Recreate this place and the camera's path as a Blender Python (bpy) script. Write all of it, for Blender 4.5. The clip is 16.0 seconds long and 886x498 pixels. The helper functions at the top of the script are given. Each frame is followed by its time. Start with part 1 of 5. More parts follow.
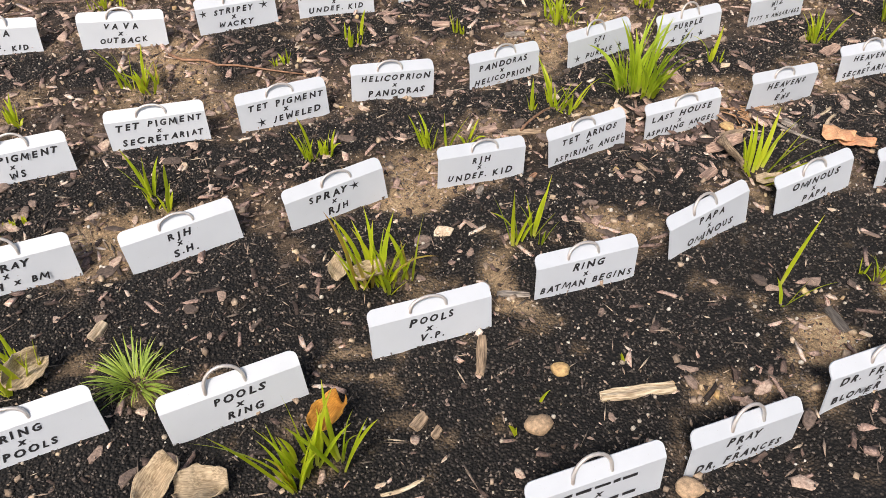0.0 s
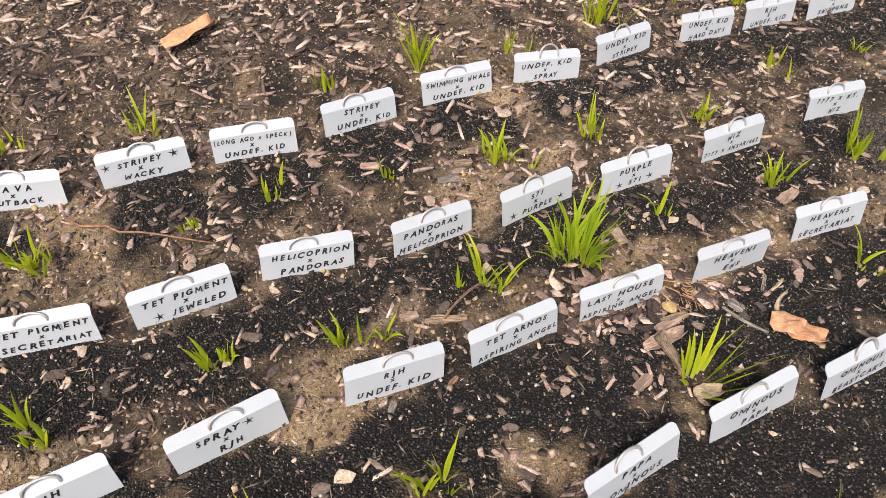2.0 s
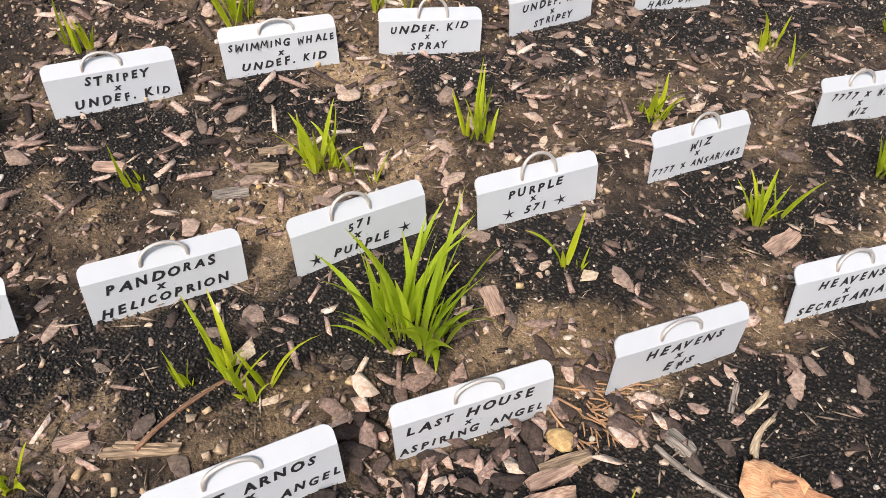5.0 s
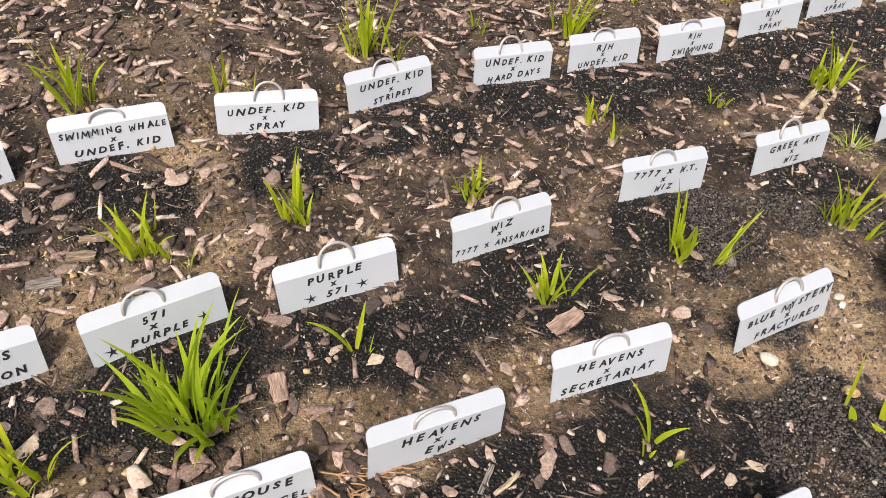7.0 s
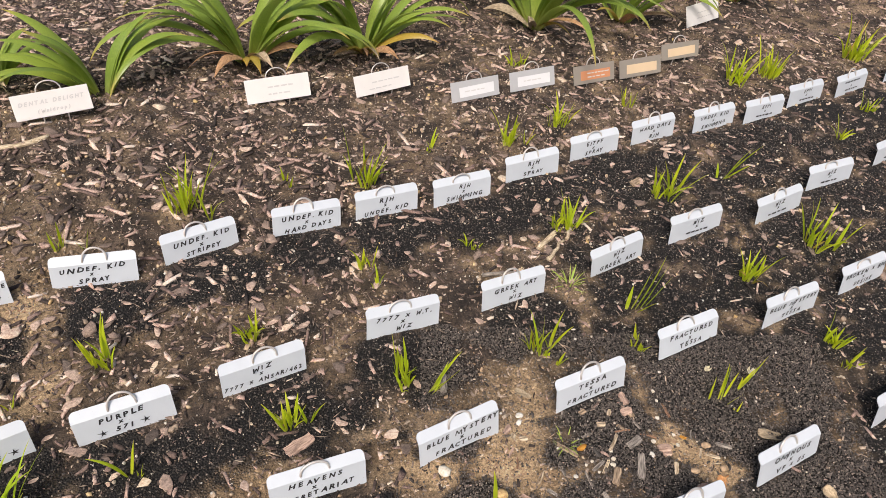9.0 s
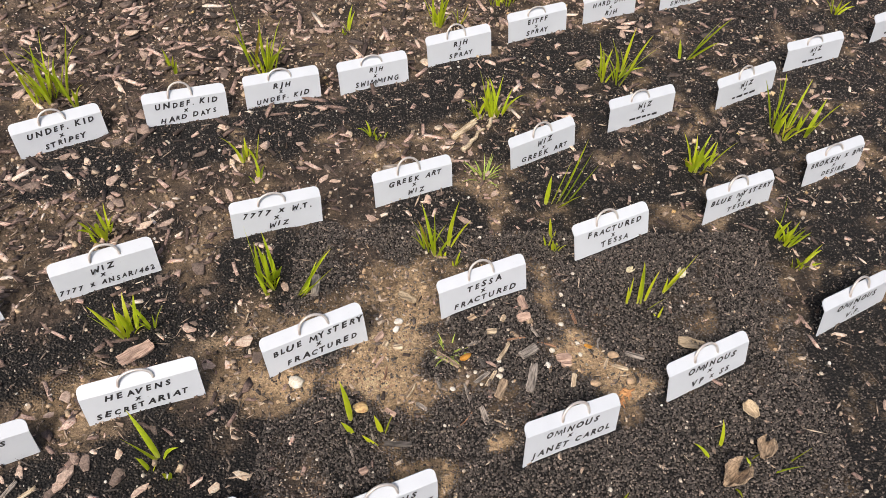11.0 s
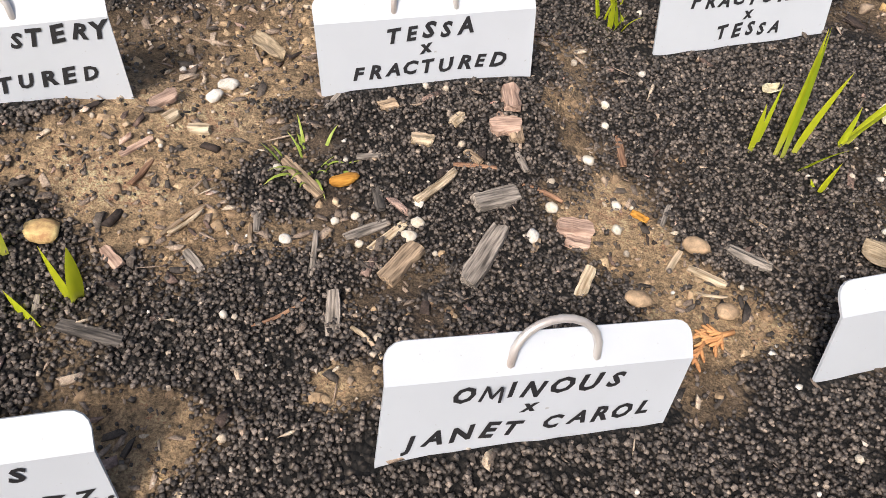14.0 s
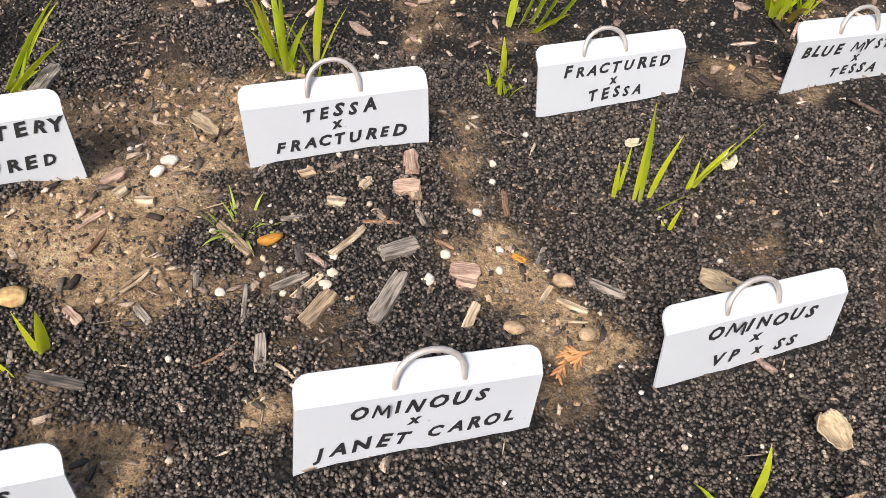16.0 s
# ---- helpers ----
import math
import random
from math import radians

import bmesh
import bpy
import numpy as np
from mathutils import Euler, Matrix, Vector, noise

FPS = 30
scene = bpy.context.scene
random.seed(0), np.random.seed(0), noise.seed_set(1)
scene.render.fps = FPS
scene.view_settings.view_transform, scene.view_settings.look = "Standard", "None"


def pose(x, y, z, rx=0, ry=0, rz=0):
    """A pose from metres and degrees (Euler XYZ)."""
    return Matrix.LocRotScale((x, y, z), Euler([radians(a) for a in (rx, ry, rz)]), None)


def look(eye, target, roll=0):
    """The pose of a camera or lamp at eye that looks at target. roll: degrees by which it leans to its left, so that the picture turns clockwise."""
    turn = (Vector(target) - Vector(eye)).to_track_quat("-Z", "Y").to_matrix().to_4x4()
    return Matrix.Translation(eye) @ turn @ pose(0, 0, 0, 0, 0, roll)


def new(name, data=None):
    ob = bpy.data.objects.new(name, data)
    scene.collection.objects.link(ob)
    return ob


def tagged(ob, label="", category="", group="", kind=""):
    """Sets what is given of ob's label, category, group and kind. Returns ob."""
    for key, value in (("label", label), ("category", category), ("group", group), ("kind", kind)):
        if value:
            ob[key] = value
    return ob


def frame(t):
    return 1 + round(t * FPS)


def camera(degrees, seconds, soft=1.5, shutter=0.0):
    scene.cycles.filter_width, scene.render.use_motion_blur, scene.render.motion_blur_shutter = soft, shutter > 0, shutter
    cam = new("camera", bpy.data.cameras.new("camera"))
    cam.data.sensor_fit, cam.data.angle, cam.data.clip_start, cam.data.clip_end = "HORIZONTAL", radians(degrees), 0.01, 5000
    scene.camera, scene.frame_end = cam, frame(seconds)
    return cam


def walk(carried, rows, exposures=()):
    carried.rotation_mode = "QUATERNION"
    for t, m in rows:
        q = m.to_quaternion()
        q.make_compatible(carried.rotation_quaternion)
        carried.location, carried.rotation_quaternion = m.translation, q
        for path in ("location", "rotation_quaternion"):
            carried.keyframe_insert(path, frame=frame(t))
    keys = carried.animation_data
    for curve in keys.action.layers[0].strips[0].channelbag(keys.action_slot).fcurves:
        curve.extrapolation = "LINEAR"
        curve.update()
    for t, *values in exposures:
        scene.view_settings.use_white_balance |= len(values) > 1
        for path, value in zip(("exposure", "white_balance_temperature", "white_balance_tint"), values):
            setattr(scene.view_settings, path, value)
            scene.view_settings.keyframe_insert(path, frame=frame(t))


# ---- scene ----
cam = camera(64.2, 16.0, 0.35)
PATH = [
    (0, (0.267, 0.488, 1.662), (0.235, 1.898, 0.243), 1.3),
    (0.5, (0.411, 0.5, 1.955), (0.387, 1.911, 0.538), 0.8),
    (1, (0.558, 0.582, 2.161), (0.549, 1.975, 0.726), 0.9),
    (1.2, (0.603, 0.661, 2.246), (0.589, 2.048, 0.806), 0.6),
    (1.5, (0.534, 0.864, 2.254), (0.532, 2.234, 0.797), 1.3),
    (2, (0.511, 1.255, 2.083), (0.501, 2.605, 0.608), 1.7),
    (2.5, (0.648, 1.54, 1.775), (0.617, 2.874, 0.285), 1.6),
    (2.7, (0.735, 1.666, 1.604), (0.7, 3.003, 0.117), 2.0),
    (3, (0.846, 1.815, 1.398), (0.808, 3.135, -0.104), 2.3),
    (3.2, (0.881, 1.918, 1.301), (0.841, 3.243, -0.196), 2.6),
    (5.3, (1.169, 2.206, 1.319), (1.162, 3.602, -0.113), 4.2),
    (5.5, (1.225, 2.238, 1.354), (1.228, 3.643, -0.069), 4.3),
    (6, (1.327, 2.262, 1.404), (1.351, 3.675, -0.011), 4.7),
    (6.5, (1.46, 2.278, 1.489), (1.503, 3.694, 0.077), 5.1),
    (7, (1.56, 2.236, 1.562), (1.616, 3.654, 0.152), 5.1),
    (7.5, (1.706, 2.279, 1.627), (1.784, 3.705, 0.227), 5.5),
    (8, (1.769, 2.327, 1.828), (1.869, 3.772, 0.449), 6.3),
    (8.2, (1.834, 2.31, 1.911), (1.931, 3.774, 0.551), 6.1),
    (8.5, (1.945, 2.256, 2.16), (2.082, 3.725, 0.81), 7.1),
    (8.6, (1.994, 2.2, 2.227), (2.139, 3.68, 0.889), 7.3),
    (8.9, (2.168, 2.062, 2.385), (2.347, 3.544, 1.055), 7.8),
    (9, (2.25, 2.015, 2.431), (2.426, 3.495, 1.097), 7.6),
    (9.2, (2.359, 1.918, 2.484), (2.543, 3.394, 1.147), 7.3),
    (11.3, (3.036, 2.294, 1.849), (3.086, 3.588, 0.325), 4.1),
    (11.5, (3.127, 2.366, 1.644), (3.152, 3.64, 0.102), 3.9),
    (11.7, (3.209, 2.445, 1.427), (3.194, 3.717, -0.117), 3.4),
    (12, (3.265, 2.575, 1.206), (3.215, 3.819, -0.359), 3.2),
    (12.5, (3.263, 2.709, 0.958), (3.15, 3.934, -0.619), 3.1),
    (13, (3.23, 2.763, 0.858), (3.091, 3.974, -0.728), 4.6),
    (13.5, (3.263, 2.858, 0.812), (3.129, 4.063, -0.779), 6.9),
    (14, (3.342, 2.892, 0.774), (3.214, 4.096, -0.818), 8.4),
    (14.5, (3.376, 2.894, 0.769), (3.275, 4.106, -0.819), 9.9),
    (15, (3.397, 2.897, 0.78), (3.319, 4.122, -0.799), 10.6),
    (15.5, (3.394, 2.882, 0.798), (3.321, 4.121, -0.77), 9.8),
    (16, (3.442, 2.806, 0.972), (3.397, 4.081, -0.568), 8.9),
]
walk(cam, [(t, look(eye, target, roll)) for t, eye, target, roll in PATH], [(0, 0.52), (8, 0.54), (9, 0.47), (11.5, 0.52), (12.5, 0.53), (13.5, 0.62), (16, 0.69)])
SKY, SUN = 0.083, 2.05

# ---- light ----
world = bpy.data.worlds.new("overcast_sky")
scene.world = world
world.use_nodes = True
wn = world.node_tree
sky = wn.nodes.new("ShaderNodeTexSky")
sky.sky_type = "NISHITA"
sky.sun_disc = False
sky.sun_elevation, sky.sun_rotation = radians(52), radians(200)
sky.air_density, sky.dust_density, sky.ozone_density = 1.0, 6.0, 1.0
wn.links.new(sky.outputs["Color"], wn.nodes["Background"].inputs["Color"])
wn.nodes["Background"].inputs["Strength"].default_value = SKY
sun = new("sun", bpy.data.lights.new("sun", "SUN"))
sun.data.energy, sun.data.angle, sun.data.color = SUN, radians(12), (1.0, 0.918, 0.855)
sun.matrix_world = look((0, 0, 10), (0.35, 1.0, 10 - 1.36))

# ---- materials ----
rnd = random.Random(7)


def material(name, rough=0.6):
    m = bpy.data.materials.new(name)
    m.use_nodes = True
    b = m.node_tree.nodes["Principled BSDF"]
    b.inputs["Roughness"].default_value = rough
    return m, m.node_tree, b


def node(nt, kind, **values):
    n = nt.nodes.new(kind)
    for key, value in values.items():
        n.inputs[key.replace("_", " ")].default_value = value
    return n


def noise_tex(nt, scale, detail=4.0, rough=0.6):
    geo = nt.nodes.new("ShaderNodeNewGeometry")
    n = node(nt, "ShaderNodeTexNoise", Scale=scale, Detail=detail, Roughness=rough)
    nt.links.new(geo.outputs["Position"], n.inputs["Vector"])
    return n


def local_noise(nt, scale, detail=4.0, stretch=(1, 1, 1)):
    tc = nt.nodes.new("ShaderNodeTexCoord")
    mp = nt.nodes.new("ShaderNodeMapping")
    mp.inputs["Scale"].default_value = stretch
    n = node(nt, "ShaderNodeTexNoise", Scale=scale, Detail=detail)
    nt.links.new(tc.outputs["Object"], mp.inputs["Vector"])
    nt.links.new(mp.outputs["Vector"], n.inputs["Vector"])
    return n


def ramp(nt, fac, stops):
    r = nt.nodes.new("ShaderNodeValToRGB")
    el = r.color_ramp.elements
    while len(el) < len(stops):
        el.new(0.5)
    for e, (p, c) in zip(el, stops):
        e.position, e.color = p, (*c, 1)
    nt.links.new(fac, r.inputs["Fac"])
    return r.outputs["Color"]


def mix(nt, fac, a, b, blend="MIX"):
    m = nt.nodes.new("ShaderNodeMix")
    m.data_type, m.blend_type = "RGBA", blend
    for value, socket in ((fac, m.inputs[0]), (a, m.inputs[6]), (b, m.inputs[7])):
        if isinstance(value, (int, float)):
            socket.default_value = value
        elif isinstance(value, tuple):
            socket.default_value = (*value, 1)
        else:
            nt.links.new(value, socket)
    return m.outputs[2]


def bump(nt, b, height, strength, distance):
    n = node(nt, "ShaderNodeBump", Strength=strength, Distance=distance)
    nt.links.new(height, n.inputs["Height"])
    nt.links.new(n.outputs["Normal"], b.inputs["Normal"])
    return n


def island_ramp(nt, stops):
    geo = nt.nodes.new("ShaderNodeNewGeometry")
    return ramp(nt, geo.outputs["Random Per Island"], stops)


def soil_material():
    m, nt, b = material("garden_soil", 0.92)
    at, dry = nt.nodes.new("ShaderNodeAttribute"), nt.nodes.new("ShaderNodeAttribute")
    at.attribute_name, dry.attribute_name = "grit", "dry"
    geo = nt.nodes.new("ShaderNodeNewGeometry")
    big, fine, crumb = noise_tex(nt, 7, 6), noise_tex(nt, 70, 8, 0.75), noise_tex(nt, 260, 4, 0.7)
    damp = ramp(nt, big.outputs["Fac"], [(0.32, (0.015, 0.012, 0.010)), (0.5, (0.064, 0.047, 0.037)), (0.68, (0.19, 0.14, 0.106))])
    pale_soil = ramp(nt, big.outputs["Fac"], [(0.30, (0.28, 0.192, 0.115)), (0.5, (0.49, 0.352, 0.217)), (0.72, (0.66, 0.496, 0.32))])
    clod = mix(nt, dry.outputs["Fac"], damp, pale_soil)
    clod = mix(nt, 0.8, clod, ramp(nt, fine.outputs["Fac"], [(0.34, (0.10, 0.10, 0.09)), (0.66, (0.86, 0.84, 0.80))]), "OVERLAY")
    clod = mix(nt, 0.7, clod, ramp(nt, crumb.outputs["Fac"], [(0.34, (0.15, 0.145, 0.14)), (0.64, (0.84, 0.83, 0.80))]), "OVERLAY")
    vor = node(nt, "ShaderNodeTexVoronoi", Scale=120.0)
    nt.links.new(geo.outputs["Position"], vor.inputs["Vector"])
    sep = nt.nodes.new("ShaderNodeSeparateColor")
    nt.links.new(vor.outputs["Color"], sep.inputs["Color"])
    # darker than the loose granules above it, putting the shade between them into colour
    grit = ramp(nt, sep.outputs["Red"], [(0.0, (0.015, 0.012, 0.011)), (0.6, (0.040, 0.033, 0.029)), (0.94, (0.09, 0.075, 0.064)), (1.0, (0.32, 0.26, 0.21))])
    # painted crevice shade: each grain's colour falls to near black at its rim
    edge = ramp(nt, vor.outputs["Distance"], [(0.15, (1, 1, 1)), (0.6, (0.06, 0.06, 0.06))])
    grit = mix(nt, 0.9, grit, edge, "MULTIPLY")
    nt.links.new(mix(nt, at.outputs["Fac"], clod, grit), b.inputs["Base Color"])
    inv = nt.nodes.new("ShaderNodeMath")
    inv.operation = "SUBTRACT"
    inv.inputs[0].default_value = 1.0
    nt.links.new(vor.outputs["Distance"], inv.inputs[1])
    lumps = mix(nt, 0.4, fine.outputs["Fac"], crumb.outputs["Fac"])
    h = mix(nt, at.outputs["Fac"], lumps, inv.outputs[0])
    bump(nt, b, h, 1.0, 0.02)
    return m


def island_material(name, stops, rough=0.7, scale=70.0, depth=0.0015, wear=0.7, single=False):
    m, nt, b = material(name, rough)
    base = ramp(nt, nt.nodes.new("ShaderNodeObjectInfo").outputs["Random"], stops) if single else island_ramp(nt, stops)
    n, patch = noise_tex(nt, scale, 6, 0.7), noise_tex(nt, scale * 0.3, 3)
    col = mix(nt, wear, base, ramp(nt, n.outputs["Fac"], [(0.32, (0.16, 0.155, 0.15)), (0.68, (0.82, 0.81, 0.80))]), "OVERLAY")
    col = mix(nt, wear * 0.6, col, ramp(nt, patch.outputs["Fac"], [(0.35, (0.25, 0.24, 0.23)), (0.65, (0.72, 0.71, 0.70))]), "OVERLAY")
    nt.links.new(col, b.inputs["Base Color"])
    bump(nt, b, n.outputs["Fac"], 0.9, depth)
    return m


def wood_material(name, dark, light):
    m, nt, b = material(name, 0.85)
    n = local_noise(nt, 1.0, 6, (25, 260, 260))
    spots = local_noise(nt, 30, 3)
    oi = nt.nodes.new("ShaderNodeObjectInfo")
    col = ramp(nt, n.outputs["Fac"], [(0.34, dark), (0.62, light)])
    col = mix(nt, 0.5, col, ramp(nt, spots.outputs["Fac"], [(0.35, (0.3, 0.3, 0.3)), (0.7, (0.7, 0.7, 0.7))]), "OVERLAY")
    tone = ramp(nt, oi.outputs["Random"], [(0, (0.35, 0.35, 0.35)), (1, (0.62, 0.6, 0.58))])
    nt.links.new(mix(nt, 0.6, col, tone, "OVERLAY"), b.inputs["Base Color"])
    bump(nt, b, n.outputs["Fac"], 0.9, 0.003)
    return m


def leaf_material(name, low, mid, tip, rough=0.42, through_light=0.35):
    m, nt, b = material(name, rough)
    at = nt.nodes.new("ShaderNodeAttribute")
    at.attribute_name = "along"
    oi = nt.nodes.new("ShaderNodeObjectInfo")
    veins = local_noise(nt, 1.0, 3, (160, 160, 6))
    col = ramp(nt, at.outputs["Fac"], [(0.0, low), (0.25, mid), (0.85, mid), (1.0, tip)])
    col = mix(nt, 0.55, col, ramp(nt, veins.outputs["Fac"], [(0.3, (0.42, 0.44, 0.38)), (0.7, (0.66, 0.65, 0.54))]), "OVERLAY")
    col = mix(nt, 0.6, col, ramp(nt, oi.outputs["Random"], [(0, (0.50, 0.53, 0.46)), (1, (0.74, 0.67, 0.50))]), "OVERLAY")
    nt.links.new(col, b.inputs["Base Color"])
    tr = nt.nodes.new("ShaderNodeBsdfTranslucent")
    nt.links.new(col, tr.inputs["Color"])
    ms = nt.nodes.new("ShaderNodeMixShader")
    ms.inputs[0].default_value = through_light
    nt.links.new(b.outputs[0], ms.inputs[1])
    nt.links.new(tr.outputs[0], ms.inputs[2])
    nt.links.new(ms.outputs[0], nt.nodes["Material Output"].inputs["Surface"])
    bump(nt, b, veins.outputs["Fac"], 0.3, 0.001)
    return m


def plastic_material(name, colour, dirt):
    m, nt, b = material(name, 0.38)
    n, fine = local_noise(nt, 9, 5), local_noise(nt, 140, 3)
    specks = ramp(nt, fine.outputs["Fac"], [(0.70, (1, 1, 1)), (0.78, dirt)])
    col = mix(nt, 1.0, ramp(nt, n.outputs["Fac"], [(0.3, tuple(c * 0.95 for c in colour)), (0.65, colour)]), specks, "MULTIPLY")
    nt.links.new(col, b.inputs["Base Color"])
    bump(nt, b, n.outputs["Fac"], 0.05, 0.002)
    return m


SOIL = soil_material()
GRIT = island_material("dark_granules", [(0.0, (0.026, 0.022, 0.020)), (0.5, (0.082, 0.070, 0.062)), (0.9, (0.18, 0.152, 0.132)), (0.985, (0.28, 0.235, 0.20)), (1.0, (0.52, 0.43, 0.34))], 0.42, 220.0)
CLOD = island_material("soil_lumps", [(0.0, (0.22, 0.15, 0.09)), (0.5, (0.37, 0.262, 0.162)), (1.0, (0.54, 0.40, 0.25))], 0.95, 120.0, depth=0.004)
HUMUS = island_material("dark_humus", [(0.0, (0.016, 0.012, 0.010)), (0.5, (0.070, 0.050, 0.038)), (0.85, (0.21, 0.15, 0.112)), (1.0, (0.42, 0.32, 0.245))], 0.9, 200.0)
LITTER = island_material("small_wood_litter", [(0.0, (0.06, 0.052, 0.047)), (0.3, (0.15, 0.125, 0.105)), (0.6, (0.33, 0.255, 0.20)), (0.85, (0.50, 0.39, 0.30)), (1.0, (0.68, 0.58, 0.45))], 0.9, 320.0, depth=0.003)
BARK = island_material("bark_chunks", [(0.0, (0.08, 0.064, 0.055)), (0.35, (0.22, 0.165, 0.136)), (0.65, (0.42, 0.31, 0.25)), (0.88, (0.58, 0.44, 0.355)), (1.0, (0.70, 0.58, 0.44))], 0.9, 130.0, depth=0.005)
BARK_PIECE = island_material("bark_piece", [(0.0, (0.08, 0.064, 0.055)), (0.35, (0.22, 0.165, 0.136)), (0.65, (0.42, 0.31, 0.25)), (0.88, (0.58, 0.44, 0.355)), (1.0, (0.70, 0.58, 0.44))], 0.9, 130.0, depth=0.005, single=True)
MULCH = island_material("wood_mulch", [(0.0, (0.032, 0.024, 0.021)), (0.28, (0.099, 0.070, 0.059)), (0.52, (0.259, 0.180, 0.152)), (0.75, (0.540, 0.387, 0.325)), (0.92, (0.756, 0.594, 0.504)), (1.0, (0.864, 0.742, 0.638))], 0.85, 140.0, depth=0.005, wear=0.9)
CRUMB = island_material("soil_crumb", [(0.0, (0.07, 0.05, 0.036)), (0.5, (0.22, 0.16, 0.105)), (1.0, (0.44, 0.34, 0.23))], 0.95, 240.0)
PALE_BITS = island_material("pale_crumbs", [(0.0, (0.20, 0.15, 0.11)), (0.4, (0.42, 0.32, 0.24)), (0.75, (0.60, 0.50, 0.40)), (1.0, (0.78, 0.74, 0.68))], 0.85, 300.0)
PERLITE = island_material("white_beads", [(0.0, (0.40, 0.33, 0.25)), (0.5, (0.56, 0.51, 0.43)), (1.0, (0.70, 0.67, 0.62))], 0.8, 160.0)
PEBBLE = island_material("small_stones", [(0.0, (0.26, 0.20, 0.15)), (0.5, (0.44, 0.34, 0.25)), (0.85, (0.58, 0.45, 0.30)), (1.0, (0.60, 0.42, 0.18))], 0.7, 60.0)
grey = wood_material("weathered_grey_wood", (0.08, 0.07, 0.06), (0.42, 0.37, 0.32))
tan = wood_material("tan_wood", (0.12, 0.085, 0.055), (0.48, 0.36, 0.245))
pale = wood_material("pale_wood", (0.3, 0.22, 0.13), (0.70, 0.59, 0.43))
pink = wood_material("pinkish_bark", (0.24, 0.15, 0.115), (0.58, 0.42, 0.33))
red = wood_material("reddish_needle", (0.15, 0.075, 0.045), (0.42, 0.25, 0.155))
dark = wood_material("dark_wood", (0.03, 0.027, 0.025), (0.14, 0.125, 0.112))
DEAD = wood_material("dry_leaf", (0.28, 0.21, 0.13), (0.58, 0.47, 0.32))
ORANGE_LEAF = wood_material("orange_dry_leaf", (0.56, 0.29, 0.15), (0.78, 0.47, 0.27))
FROND = wood_material("dry_cedar", (0.44, 0.20, 0.08), (0.68, 0.36, 0.15))
BROWN_FROND = wood_material("browned_cedar", (0.33, 0.18, 0.095), (0.58, 0.36, 0.20))
STONE = island_material("pebble_stone", [(0.0, (0.32, 0.21, 0.12)), (1.0, (0.48, 0.345, 0.22))], 0.75, 90.0)
OCHRE = island_material("ochre_pebble", [(0.0, (0.50, 0.31, 0.10)), (1.0, (0.60, 0.43, 0.20))], 0.8, 90.0)
CHALK = island_material("chalky_pebble", [(0.0, (0.55, 0.48, 0.38)), (1.0, (0.70, 0.65, 0.56))], 0.85, 90.0)
CHALK_FLAKE = wood_material("papery_husk", (0.50, 0.44, 0.28), (0.74, 0.70, 0.52))
YELLOW = wood_material("yellow_husk", (0.40, 0.17, 0.02), (0.62, 0.31, 0.05))
SPROUT = leaf_material("young_leaf", (0.66, 0.66, 0.2), (0.50, 0.62, 0.035), (0.62, 0.61, 0.08), 0.36, 0.5)
DAYLILY = leaf_material("daylily_leaf", (0.46, 0.50, 0.17), (0.25, 0.345, 0.075), (0.50, 0.38, 0.13), 0.34)
GRASS = leaf_material("fine_grass", (0.46, 0.46, 0.16), (0.36, 0.47, 0.105), (0.50, 0.50, 0.17))
LUSH = leaf_material("lush_leaf", (0.58, 0.61, 0.2), (0.40, 0.53, 0.04), (0.52, 0.57, 0.08), 0.34, 0.45)
WITHERED = wood_material("withered_leaf", (0.30, 0.15, 0.07), (0.58, 0.36, 0.19))
YELLOWED = leaf_material("yellowed_leaf", (0.32, 0.26, 0.07), (0.42, 0.31, 0.07), (0.36, 0.2, 0.08))
WHITE = plastic_material("white_vinyl", (0.595, 0.636, 0.687), (0.72, 0.68, 0.63))
ALU = plastic_material("grey_zinc", (0.48, 0.48, 0.49), (0.8, 0.76, 0.7))
OLD_WHITE = plastic_material("aged_white_vinyl", (0.82, 0.79, 0.76), (0.8, 0.76, 0.7))
TAUPE = plastic_material("dull_zinc", (0.30, 0.265, 0.225), (0.8, 0.76, 0.7))
TAPE_WHITE = plastic_material("white_tape", (0.78, 0.78, 0.79), (0.8, 0.78, 0.75))
TAPE_ORANGE = plastic_material("orange_tape", (0.62, 0.27, 0.13), (0.8, 0.75, 0.7))
TAPE_CREAM = plastic_material("cream_tape", (0.72, 0.55, 0.36), (0.8, 0.75, 0.7))
m, nt, b = material("black_marker_ink", 0.45)
ink = local_noise(nt, 45, 3)
nt.links.new(ramp(nt, ink.outputs["Fac"], [(0.35, (0.010, 0.010, 0.012)), (0.75, (0.045, 0.045, 0.05))]), b.inputs["Base Color"])
INK = m
m, nt, b = material("faded_ink", 0.6)
b.inputs["Base Color"].default_value = (0.62, 0.60, 0.59, 1)
FADED = m
m, nt, b = material("galvanised_wire", 0.42)
rust = local_noise(nt, 40, 4)
nt.links.new(ramp(nt, rust.outputs["Fac"], [(0.4, (0.68, 0.65, 0.62)), (0.74, (0.55, 0.48, 0.44))]), b.inputs["Base Color"])
b.inputs["Metallic"].default_value = 0.45
bump(nt, b, rust.outputs["Fac"], 0.2, 0.001)
WIRE = m


# ---- helpers for meshes ----
def part(name, bm, mat, parent=None, label="", smooth=False):
    me = bpy.data.meshes.new(name)
    bm.to_mesh(me)
    bm.free()
    return link(name, me, mat, parent, label, smooth)


